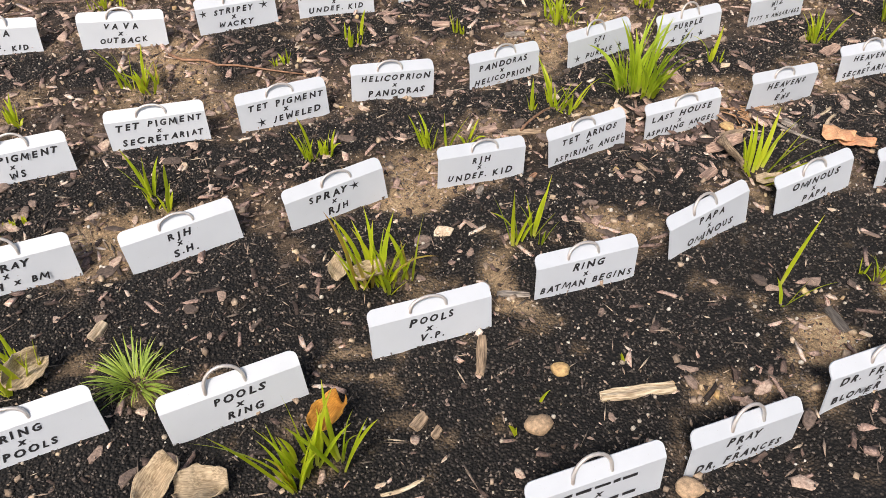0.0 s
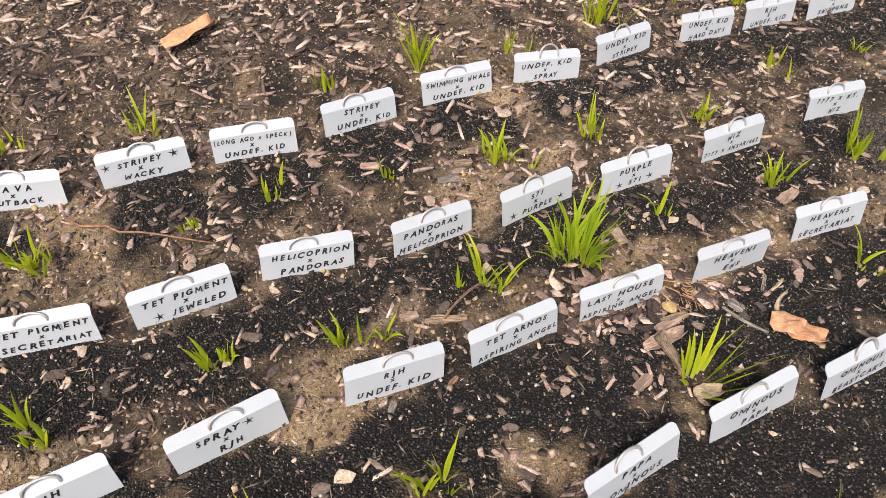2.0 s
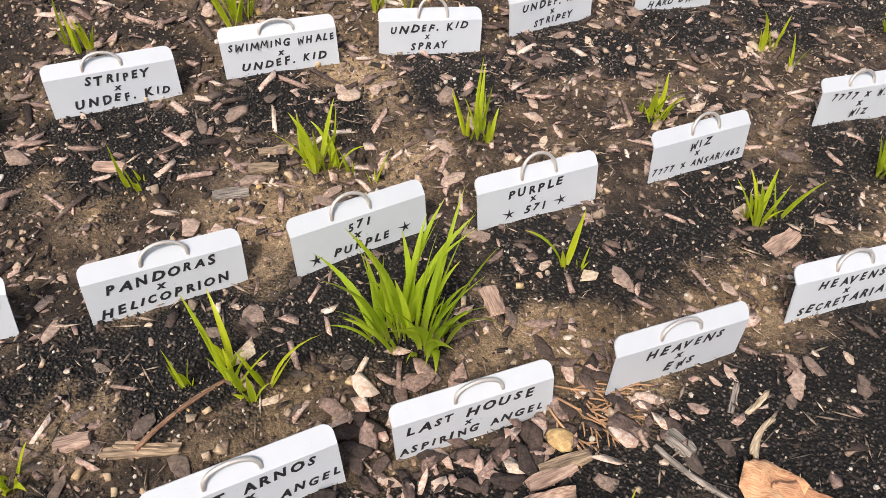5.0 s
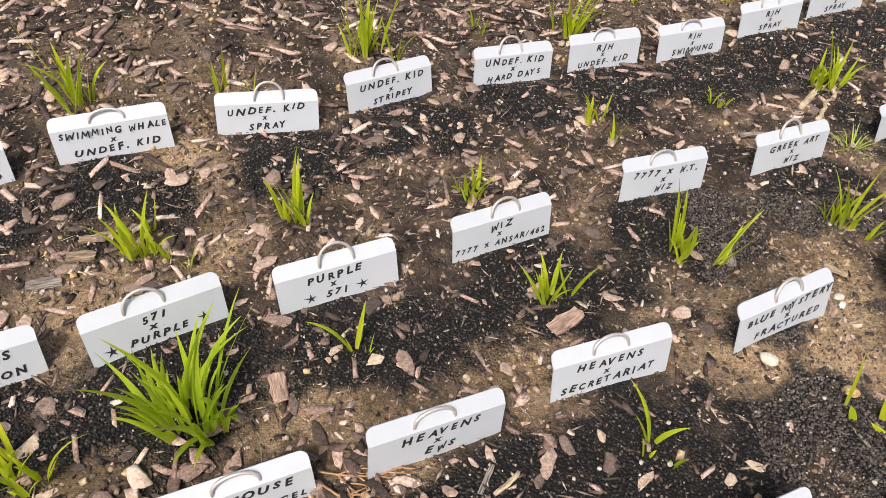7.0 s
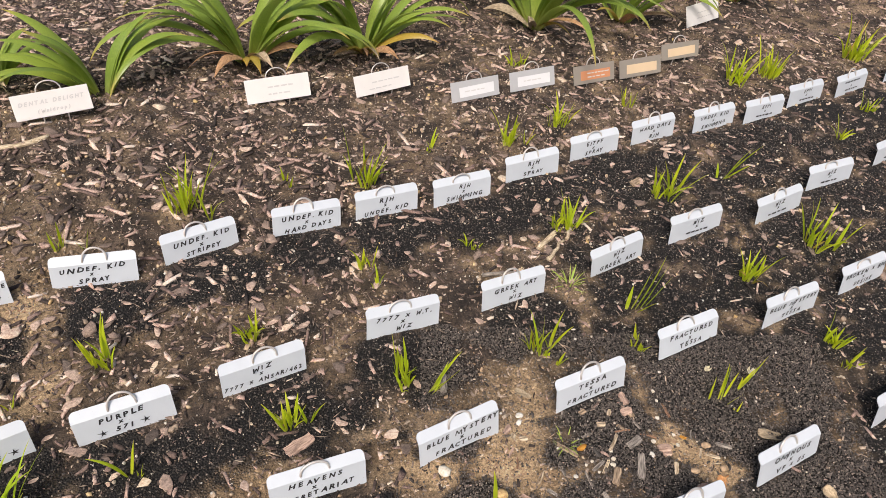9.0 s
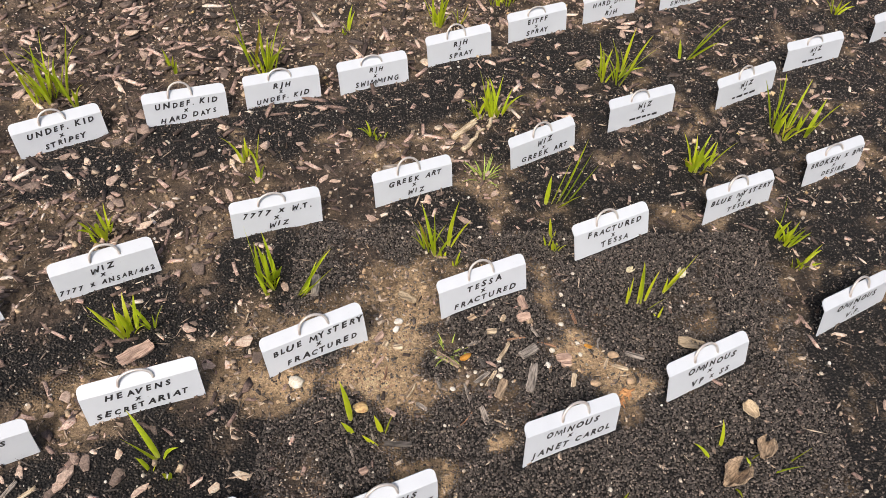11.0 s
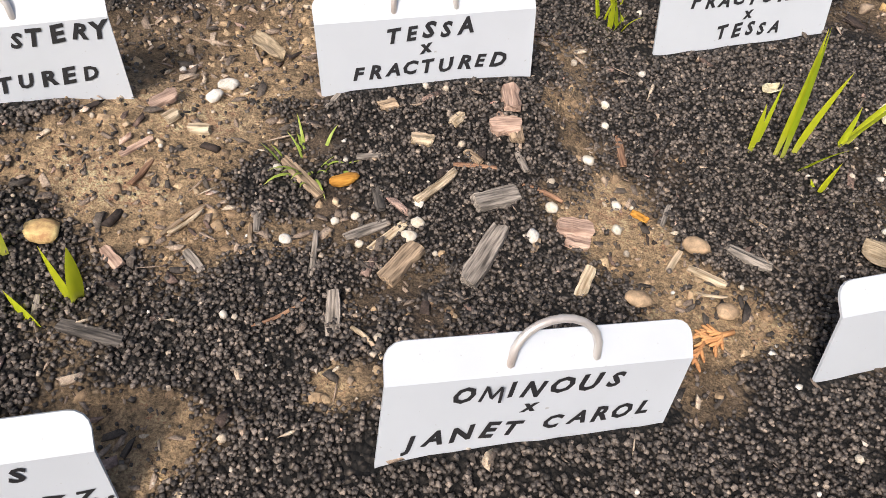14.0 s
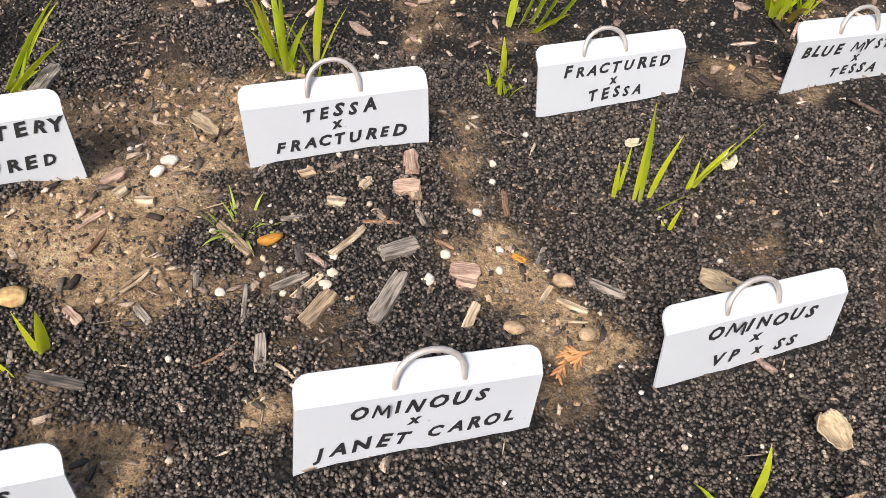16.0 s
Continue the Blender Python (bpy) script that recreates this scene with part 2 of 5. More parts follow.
def link(name, me, mat, parent=None, label="", smooth=False):
    if mat and not me.materials:
        me.materials.append(mat)
    if smooth:
        me.polygons.foreach_set("use_smooth", [True] * len(me.polygons))
    ob = new(name, me)
    ob.parent = parent
    return tagged(ob, label)


def raw_mesh(name, verts, faces):
    """A mesh from numpy arrays whose faces all have the same number of corners."""
    me = bpy.data.meshes.new(name)
    n, k = faces.shape
    me.vertices.add(len(verts))
    me.vertices.foreach_set("co", verts.astype(np.float32).ravel())
    me.loops.add(n * k)
    me.loops.foreach_set("vertex_index", faces.astype(np.int32).ravel())
    me.polygons.add(n)
    me.polygons.foreach_set("loop_start", np.arange(0, n * k, k, dtype=np.int32))
    me.update(calc_edges=True)
    return me


# ---- the lie of the land ----
BUMPS = [(-0.8, 1.4, -0.014), (0.4, 1.4, 0.049), (1.6, 1.4, 0.012), (2.8, 1.4, 0.015), (4.0, 1.4, 0.011), (-0.8, 2.5, -0.004), (0.4, 2.5, -0.021), (1.6, 2.5, -0.019), (2.8, 2.5, -0.003), (4.0, 2.5, -0.009), (-0.8, 3.6, 0.024), (0.4, 3.6, -0.058), (1.6, 3.6, 0.021), (2.8, 3.6, -0.048), (4.0, 3.6, -0.051), (-0.8, 4.7, 0.055), (0.4, 4.7, 0.05), (1.6, 4.7, -0.013), (2.8, 4.7, -0.01), (4.0, 4.7, 0.028), (-0.8, 5.8, 0.062), (0.4, 5.8, 0.141), (1.6, 5.8, 0.018), (2.8, 5.8, 0.014), (4.0, 5.8, -0.04)]


def rise(x, y):
    z = 0.04 + 0 * x
    for cx, cy, a in BUMPS:
        z = z + a * np.exp(-((x - cx) ** 2 + (y - cy) ** 2) / 1.62)
    return z


LATTICE = np.random.RandomState(3).rand(64, 64)


def waves(x, y, size):
    """Smooth value noise from 0 to 1 with bumps of about that size."""
    u, v = x / size, y / size
    i, j = np.floor(u).astype(int), np.floor(v).astype(int)
    s, t = u - i, v - j
    s, t = s * s * (3 - 2 * s), t * t * (3 - 2 * t)
    g = lambda a, b: LATTICE[a % 64, b % 64]
    return (g(i, j) * (1 - s) + g(i + 1, j) * s) * (1 - t) + (g(i, j + 1) * (1 - s) + g(i + 1, j + 1) * s) * t


MARKERS, MOUNDS = [], []


PATCHES = [(2.79, 3.45, 0.27, 0.08), (2.85, 3.84, 0.12, 0.20), (3.52, 3.60, 0.08, 0.10), (3.71, 3.49, 0.10, 0.06), (3.21, 3.25, 0.05, 0.03), (2.99, 3.15, 0.09, 0.06), (1.36, 1.80, 0.17, 0.15), (1.72, 2.02, 0.18, 0.13), (-0.87, 2.05, 0.14, 0.14), (-0.99, 3.16, 0.29, 0.22), (0.11, 2.43, 0.12, 0.17), (0.40, 2.01, 0.07, 0.16), (0.96, 3.73, 0.09, 0.13), (0.59, 3.50, 0.11, 0.14), (1.40, 3.20, 0.12, 0.11), (1.86, 3.33, 0.10, 0.11), (2.83, 3.58, 0.14, 0.10), (0.14, 2.42, 0.13, 0.11), (0.78, 2.28, 0.15, 0.10), (2.08, 2.16, 0.12, 0.20), (1.03, 1.59, 0.12, 0.08), (0.80, 4.10, 0.21, 0.16),  (2.45, 3.40, 0.22, 0.08), (1.95, 2.08, 0.20, 0.12), (3.41, 3.84, 0.04, 0.03), (3.44, 3.76, 0.035, 0.03), (3.50, 3.70, 0.04, 0.03), (3.54, 3.60, 0.07, 0.05), (3.60, 3.55, 0.07, 0.05)]


def grit_share(x, y):
    """How much of the surface is dark granules: beds drawn out in front of each marker, with bare soil between and behind."""
    r = y - 0.466 * x
    best = np.interp(r, [0.2, 1.5, 2.0, 2.3, 2.6, 3.0], [0.9, 0.9, 0.75, 0.62, 0.2, 0.02])
    best = np.maximum(best, np.interp(x, [2.5, 3.5], [0.0, 0.72]) * np.interp(r, [3.55, 3.95], [1.0, 0.0]))
    for mx, my, yaw in MARKERS:
        c, s = math.cos(radians(yaw)), math.sin(radians(yaw))
        u, v = (x - mx) * c + (y - my) * s, -(x - mx) * s + (y - my) * c
        near = (np.abs(u) < 1.0) & (np.abs(v) < 1.0)
        best = np.where(near, np.maximum(best, 1.42 - np.sqrt((u / 0.30) ** 2 + ((v + 0.17) / 0.21) ** 2)), best)
        best = best - 0.45 * np.exp(-((u - 0.27) / 0.09) ** 2 - ((v - 0.05) / 0.09) ** 2)
    for px, py, a, c in PATCHES:
        best = best - (1.12 if px > 2.4 else 0.86) * np.exp(-(((x - px) / a) ** 2 + ((y - py) / c) ** 2) * 1.6)
    best = best + 0.75 * (waves(x, y, 0.13) - 0.5) + 0.6 * (waves(x + 9, y, 0.045) - 0.5)
    return np.clip((best - 0.28) / 0.34, 0, 1)


def dryness(x, y):
    """Where bare soil has dried to a pale tan crust."""
    r = y - 0.466 * x
    best = np.interp(r, [0.5, 2.0, 3.4, 3.9, 4.3], [0.40, 0.30, 0.16, 0.05, 0.0]) + 0 * x
    for px, py, a, c in PATCHES:
        best = best + 0.70 * np.exp(-(((x - px) / a) ** 2 + ((y - py) / c) ** 2) * 0.8)
    return np.clip(best + 0.9 * (waves(x + 2, y + 7, 0.17) - 0.5) + 0.5 * (waves(x, y, 0.06) - 0.5), 0, 1)


def height(x, y):
    x, y = np.asarray(x, float), np.asarray(y, float)
    z = rise(x, y) - 0.03 * np.exp(-((x - 3.27) ** 2 + (y - 2.82) ** 2) / 0.07)
    flat = 0 * x
    for (mx, my, yaw), (up, dip) in zip(MARKERS, MOUNDS):
        c, s = math.cos(radians(yaw)), math.sin(radians(yaw))
        u, v = (x - mx) * c + (y - my) * s, -(x - mx) * s + (y - my) * c
        z = z + (up - u * math.tan(radians(dip))) * np.exp(-(u / 0.25) ** 4 - (v / 0.16) ** 2)
        flat = np.maximum(flat, np.exp(-(u / 0.22) ** 4 - (v / 0.04) ** 2))
    return z - 0.003 * flat + (1 - flat) * (0.016 * (waves(x, y, 0.22) - 0.5) + 0.010 * (waves(x + 5, y + 3, 0.07) - 0.5))


# ---- markers ----
GLYPHS = {}


def glyph(ch, mat):
    """One character of the built-in font as a flat, slightly slanted mesh with its middle at the origin, and its width and height."""
    key = (ch, mat.name)
    if ch == "*" and key not in GLYPHS:
        bm = bmesh.new()
        ring = []
        for k in range(10):
            r, t = (0.2 * (1 + 0.16 * math.sin(7 * k)) if k % 2 == 0 else 0.052), 1.57 + 0.628 * k
            ring.append(bm.verts.new((r * math.cos(t), r * math.sin(t), 0)))
        mid = bm.verts.new((0, 0, 0))
        for k in range(10):
            bm.faces.new((mid, ring[k], ring[(k + 1) % 10]))
        GLYPHS[key] = (bpy.data.meshes.new("letter"), 0.4)
        bm.to_mesh(GLYPHS[key][0])
        bm.free()
    if ch in "MW" and key not in GLYPHS:
        # four marker strokes with open counters, slanted like the rest
        bm = bmesh.new()
        turns = ((-0.36, -0.35), (-0.25, 0.35), (0.0, -0.14), (0.25, 0.35), (0.36, -0.35))
        for k, (p, q) in enumerate(zip(turns, turns[1:])):
            p, q = [Vector((x + 0.26 * y, y)) if ch == "M" else Vector((-x + 0.26 * -y, -y)) for x, y in (p, q)]
            along = (q - p).normalized()
            side = Vector((-along.y, along.x)) * 0.066
            p, q = p - along * 0.03, q + along * 0.03
            bm.faces.new([bm.verts.new((c.x, c.y, 0.002 * k)) for c in (p - side, q - side, q + side, p + side)])
        bmesh.ops.recalc_face_normals(bm, faces=bm.faces)
        GLYPHS[key] = (bpy.data.meshes.new("letter"), 0.86)
        bm.to_mesh(GLYPHS[key][0])
        bm.free()
    if key not in GLYPHS:
        cu = bpy.data.curves.new("letter", "FONT")
        cu.body, cu.resolution_u, cu.offset, cu.shear = ch, 2, 0.042, 0.26
        ob = bpy.data.objects.new("letter", cu)
        me = bpy.data.meshes.new_from_object(ob)
        xs, ys = [v.co.x for v in me.vertices], [v.co.y for v in me.vertices]
        mid = Vector(((min(xs) + max(xs)) / 2, (max(ys) + min(ys)) / 2 if ch == "*" else 0.35 if ch != "x" else 0.25, 0))
        for v in me.vertices:
            v.co -= mid
        GLYPHS[key] = (me, max(xs) - min(xs))
        bpy.data.objects.remove(ob)
        bpy.data.curves.remove(cu)
    return GLYPHS[key]


def letter_line(parent, text, cx, cy, size, longest, mat, put, wobble=1.0):
    """One hand-lettered line centred on (cx, cy): every letter a little turned, raised and sized by the hand."""
    spots, x = [], 0.0
    for ch in text:
        if ch == " ":
            x += size * 0.62
            continue
        me, wide = glyph(ch, mat)
        k = size * (3.1 if ch == "*" else 1.0) * (1 + wobble * rnd.uniform(-0.10, 0.12))
        kx = k * (1 + wobble * rnd.uniform(-0.06, 0.14))
        spots.append((me, x + wide * kx / 2, k, kx))
        x += wide * kx + size * 0.17
    x -= size * 0.17
    squeeze = min(1.0, longest / max(x, 1e-6))
    lean = wobble * rnd.uniform(-0.02, 0.05)
    for me, at, k, kx in spots:
        gx = cx + (at - x / 2) * squeeze
        ob = link("letter", me, mat, parent)
        spin = Matrix.Rotation(wobble * rnd.uniform(-0.12, 0.17), 4, "Z")
        ob.matrix_local = put(gx, cy + wobble * rnd.uniform(-0.07, 0.07) * size + lean * (gx - cx)) @ spin @ Matrix.Diagonal((kx * squeeze, k * (0.45 + 0.55 * squeeze), 1, 1))


def scribble(parent, cx, cy, w, h, mat, put):
    """An illegible word: a short run of plain bars."""
    x, end = cx - w / 2, cx + w / 2
    while x < end - 0.01:
        k = rnd.uniform(0.018, 0.042)
        bm = bmesh.new()
        bm.faces.new([bm.verts.new(put(x + k * a, cy + c * h / 2 + rnd.uniform(-0.15, 0.15) * h).translation) for a, c in ((0, -1), (1, -1), (1, 1), (0, 1))])
        part("word_bar", bm, mat, parent)
        x += k + rnd.uniform(0.006, 0.011)


FACE_TILT, FACE, CAP = radians(16), 0.106, 0.045


def sheet_point(u, v):
    """A point of the bent sheet: u across, v up along the face and, past the fold, along the cap."""
    s, c = math.sin(FACE_TILT), math.cos(FACE_TILT)
    if v <= FACE:
        return Vector((u, v * s, v * c))
    w = v - FACE
    return Vector((u, FACE * s + w * math.cos(radians(38)), FACE * c + w * math.sin(radians(38))))


def plate_mesh(width, name):
    """A bent vinyl strip with a fold, a sloping cap with rounded corners and real thickness."""
    bm = bmesh.new()
    h, r, top = width / 2, 0.021, FACE + CAP
    rows = []
    for v in (-0.03, 0.03, FACE - 0.004, FACE, FACE + 0.004, top - r, top - r * 0.6, top - r * 0.29, top - r * 0.07, top):
        if v <= top - r:
            half = h
        else:
            q = (v - (top - r)) / r
            half = h - r + r * math.sqrt(max(0.0, 1 - q * q))
        rows.append([bm.verts.new(sheet_point(half * f, v)) for f in (-1, -0.5, 0, 0.5, 1)])
    for a, b2 in zip(rows, rows[1:]):
        for i in range(4):
            bm.faces.new((a[i], a[i + 1], b2[i + 1], b2[i]))
    bm.normal_update()
    bmesh.ops.solidify(bm, geom=bm.faces[:], thickness=0.004)
    me = bpy.data.meshes.new(name)
    bm.to_mesh(me)
    bm.free()
    me.materials.append(WHITE)
    return me


def tube(bm, pts, radii, sides=8):
    rings = []
    for i, p in enumerate(pts):
        d = (pts[min(i + 1, len(pts) - 1)] - pts[max(i - 1, 0)]).normalized()
        a = d.orthogonal().normalized() if i == 0 else (a - d * a.dot(d)).normalized()
        c = d.cross(a)
        r = radii[i] if isinstance(radii, list) else radii
        rings.append([bm.verts.new(p + (a * math.cos(t) + c * math.sin(t)) * r) for t in (2 * math.pi * k / sides for k in range(sides))])
    for r0, r1 in zip(rings, rings[1:]):
        for k in range(sides):
            bm.faces.new((r0[k], r0[(k + 1) % sides], r1[(k + 1) % sides], r1[k]))
    for ring in (rings[0][::-1], rings[-1]):
        bm.faces.new(ring)


def hoop_mesh(half, tall, foot, name, root):
    """A wire hairpin: two legs into the soil and a round bow above the cap."""
    bm = bmesh.new()
    back = Vector((0, 0.42, 0.9)).normalized()
    left, right = Vector((-half, root.y, root.z)), Vector((half, root.y, root.z))
    pts = [left + Vector((0, 0.012, -foot)), left + Vector((0, 0.002, -0.012))]
    for k in range(13):
        a = math.pi * k / 12
        pts.append(Vector((-half * math.cos(a), root.y, root.z)) + back * tall * math.sin(a) ** 0.8)
    pts += [right + Vector((0, 0.002, -0.012)), right + Vector((0, 0.012, -foot))]
    tube(bm, pts, 0.0047)
    me = bpy.data.meshes.new(name)
    bm.to_mesh(me)
    bm.free()
    me.materials.append(WIRE)
    me.polygons.foreach_set("use_smooth", [True] * len(me.polygons))
    return me


ROOT = sheet_point(0, FACE + 0.012)
PLATES = {}
HOOPS = [hoop_mesh(hw, tl, 0.16, "wire_hoop", ROOT) for hw, tl in ((0.052, 0.042), (0.050, 0.052), (0.050, 0.062), (0.052, 0.036))]


def marker(x, y, yaw, first, second, width, lift, dip, lean=12.0, bow=None):
    MARKERS.append((x, y, yaw))
    MOUNDS.append((lift, dip))
    thing = tagged(new("plant_marker"), "white folded vinyl marker on a wire hoop, hand-lettered in black", "plant marker", "plant markers in the seedling rows")
    thing.matrix_world = pose(x, y, float(rise(np.array([x]), np.array([y]))[0]) + lift + 0.006, 16 - lean + rnd.uniform(-1.5, 1.5), dip if dip else rnd.uniform(-2, 2), yaw)
    if width not in PLATES:
        PLATES[width] = plate_mesh(width, "plate")
    link("plate", PLATES[width], WHITE, thing)
    hoop = link("wire_hoop", rnd.choice(HOOPS) if bow is None else HOOPS[bow], WIRE, thing, "bent galvanised wire hoop")
    hoop.location.x = rnd.uniform(-0.02, 0.012)
    s, c = math.sin(FACE_TILT), math.cos(FACE_TILT)
    put = lambda u, v: Matrix.Translation(sheet_point(u, v) + Vector((0, -c, s)) * 0.0012) @ Matrix.Rotation(math.pi / 2 - FACE_TILT, 4, "X")
    shift = rnd.uniform(-0.012, 0.016)
    for text, v, size in ((first, 0.084, 0.032), ("x", 0.054, 0.027), (second, 0.0245, 0.031)):
        if text == "~":
            scribble(thing, shift, v, rnd.uniform(0.15, 0.22), 0.010, INK, put)
        elif text:
            letter_line(thing, text, shift + (0 if text != "x" else -0.008), v, size, width * 0.92, INK, put)


marker(-0.752, 1.316, 26.7, "RING", "POOLS", 0.355, 0.000, 0.0)
marker(-0.261, 1.442, 26.1, "POOLS", "RING", 0.355, -0.007, -2.5, bow=2)
marker(0.219, 1.703, 22.4, "POOLS", "V.P.", 0.355, 0.004, 1.2, bow=3)
marker(0.675, 1.954, 24.1, "RING", "BATMAN BEGINS", 0.355, -0.010, 4.2)
marker(1.097, 2.177, 34.3, "PAPA", "OMINOUS", 0.355, 0.023, -1.9)
marker(1.526, 2.425, 28.6, "OMINOUS", "PAPA", 0.355, 0.004, -3.2)
marker(1.009, 1.400, 24.4, "PRAY", "DR. FRANCES", 0.355, -0.050, 6.5, bow=2)
marker(0.615, 1.226, 22.3, "~", "~", 0.355, 0.000, 0.0)
marker(1.411, 1.601, 22.1, "DR. FRANCES", "BLOMER x B.M.", 0.355, 0.000, 0.0)
marker(-1.042, 1.858, 26.6, "SPRAY", "RJH x BM", 0.355, 0.000, 0.0)
marker(-0.582, 2.043, 29.1, "RJH", "S.H.", 0.355, -0.017, -3.0, bow=3)
marker(-0.125, 2.266, 32.1, "SPRAY*", "RJH", 0.355, -0.005, -2.6)
marker(0.358, 2.509, 25.9, "RJH", "UNDEF. KID", 0.355, -0.025, 6.5)
marker(0.771, 2.714, 28.7, "TET ARNOS", "ASPIRING ANGEL", 0.355, -0.033, -1.0)
marker(1.185, 2.931, 23.1, "LAST HOUSE", "ASPIRING ANGEL", 0.355, -0.055, -2.2, 7.6)
marker(-1.262, 2.360, 24.5, "TET PIGMENT", "WS", 0.355, 0.000, 0.0)
marker(-0.844, 2.598, 16.6, "TET PIGMENT", "SECRETARIAT", 0.355, 0.001, -0.7)
marker(-0.011, 3.005, 22.2, "HELICOPRION", "PANDORAS", 0.355, -0.005, 5.4)
marker(0.460, 3.196, 31.1, "PANDORAS", "HELICOPRION", 0.355, -0.017, 3.6, 11.5)
marker(-1.727, 3.160, 13.8, "VA VA", "UNDEF. KID", 0.355, 0.000, 0.0)
marker(1.851, 1.778, 25.1, "DR. FRANCES", "~", 0.355, -0.002, 1.0)
marker(2.271, 1.993, 23.8, "~", "~", 0.355, 0.000, 0.0)
marker(1.938, 2.600, 28.8, "OMINOUS", "BEASTCAKE", 0.355, 0.000, 0.0)
marker(2.306, 2.877, 24.2, "OMINOUS", "", 0.355, 0.000, 0.0)
marker(-0.411, 2.779, 28.7, "TET PIGMENT", "* JEWELED", 0.355, -0.000, 1.1)
marker(-1.197, 3.233, 14.0, "VA VA", "OUTBACK", 0.355, 0.014, 1.8)
marker(-0.750, 3.444, 25.0, "* STRIPEY *", "WACKY", 0.355, 0.000, 0.0)
marker(-0.326, 3.606, 19.7, "(LONG AGO x SPECK)", "UNDEF. KID", 0.355, 0.010, 1.3)
marker(0.102, 3.858, 30.1, "STRIPEY", "UNDEF. KID", 0.355, -0.014, 1.6)
marker(0.887, 3.380, 32.6, "571", "* PURPLE *", 0.355, 0.008, 0.6, 9, bow=1)
marker(1.332, 3.583, 24.7, "PURPLE", "* 571 *", 0.355, -0.016, -1.6)
marker(1.809, 3.826, 28.6, "WIZ", "7777 x ANSAR/462", 0.355, -0.011, 1.5)
marker(2.373, 4.130, 24.2, "7777 x W.T.", "WIZ", 0.355, 0.013, 3.5)
marker(1.624, 3.107, 25.4, "HEAVENS", "EWS", 0.355, -0.017, 3.2, 6.2)
marker(2.079, 3.328, 21.5, "HEAVENS", "SECRETARIAT", 0.355, 0.008, 0.4)
marker(0.540, 4.080, 23.2, "SWIMMING WHALE", "UNDEF. KID", 0.355, -0.000, -0.6)
marker(0.985, 4.313, 17.8, "UNDEF. KID", "SPRAY", 0.355, -0.051, 3.5)
marker(1.406, 4.540, 31.6, "UNDEF. KID", "STRIPEY", 0.355, -0.036, 0.4)
marker(1.879, 4.743, 25.6, "UNDEF. KID", "HARD DAYS", 0.355, -0.012, 3.8)
marker(2.276, 4.931, 25.0, "RJH", "UNDEF. KID", 0.355, -0.011, 2.5)
marker(2.689, 5.099, 24.6, "RJH", "SWIMMING", 0.355, -0.012, 0.4)
marker(3.108, 5.335, 23.8, "RJH", "SPRAY", 0.355, 0.016, -2.1)
marker(3.533, 5.614, 24.1, "EITFF", "SPRAY", 0.355, 0.011, -1.9)
marker(3.953, 5.819, 26.7, "HARD DAYS", "RJH", 0.355, 0.033, -0.8)
marker(4.453, 6.069, 28.0, "UNDEF. KID", "SWIMMING", 0.390, 0.000, 0.0)
marker(4.865, 6.229, 27.0, "EPPI", "~", 0.390, 0.000, 0.0)
marker(5.277, 6.489, 29.0, "EPPI", "~", 0.390, 0.000, 0.0)
marker(5.731, 6.695, 31.4, "~", "~", 0.390, 0.000, 0.0)
marker(6.278, 6.993, 29.2, "~", "~", 0.405, 0.000, 0.0)
marker(2.904, 4.367, 25.2, "GREEK ART", "WIZ", 0.355, 0.001, 0.8)
marker(3.482, 4.659, 30.4, "WIZ", "GREEK ART", 0.355, -0.018, -0.0)
marker(3.971, 4.915, 27.3, "WIZ", "~", 0.390, 0.000, 0.0)
marker(4.538, 5.133, 29.2, "WIZ", "~", 0.390, 0.000, 0.0)
marker(4.998, 5.469, 23.9, "WIZ", "~", 0.390, 0.000, 0.0)
marker(5.595, 5.813, 30.1, "~", "~", 0.405, 0.000, 0.0)
marker(4.264, 4.313, 24.9, "BLUE MYSTERY", "TESSA", 0.355, 0.026, -0.6)
marker(4.773, 4.576, 26.8, "BROKEN x BM", "DESIRE", 0.355, 0.000, 0.0)
marker(2.602, 3.535, 27.9, "BLUE MYSTERY", "FRACTURED", 0.355, 0.045, -1.7, bow=1)
marker(3.716, 4.131, 25.1, "FRACTURED", "TESSA", 0.355, -0.004, -2.3, 19)
marker(3.956, 3.508, 26.6, "OMINOUS", "VP x SS", 0.355, -0.003, -0.2, 16, bow=1)
marker(4.569, 3.792, 27.8, "OMINOUS", "V.P.", 0.355, 0.000, 0.0)
marker(2.852, 2.992, 24.0, "OMINOUS", "GHOST x ZYZZ.", 0.355, -0.026, 0.5)
marker(3.435, 3.235, 24.4, "OMINOUS", "JANET CAROL", 0.355, 0.037, 6.5, 18, bow=1)
marker(3.180, 3.807, 24.9, "TESSA", "FRACTURED", 0.355, 0.034, -1.5, 15, bow=2)

# ---- ground ----
def spaced(lo, hi, step):
    far = np.array([1.0, 4, 15, 60, 250, 1000])
    return np.concatenate([lo - far[::-1], np.arange(lo, hi + step / 2, step), hi + far])


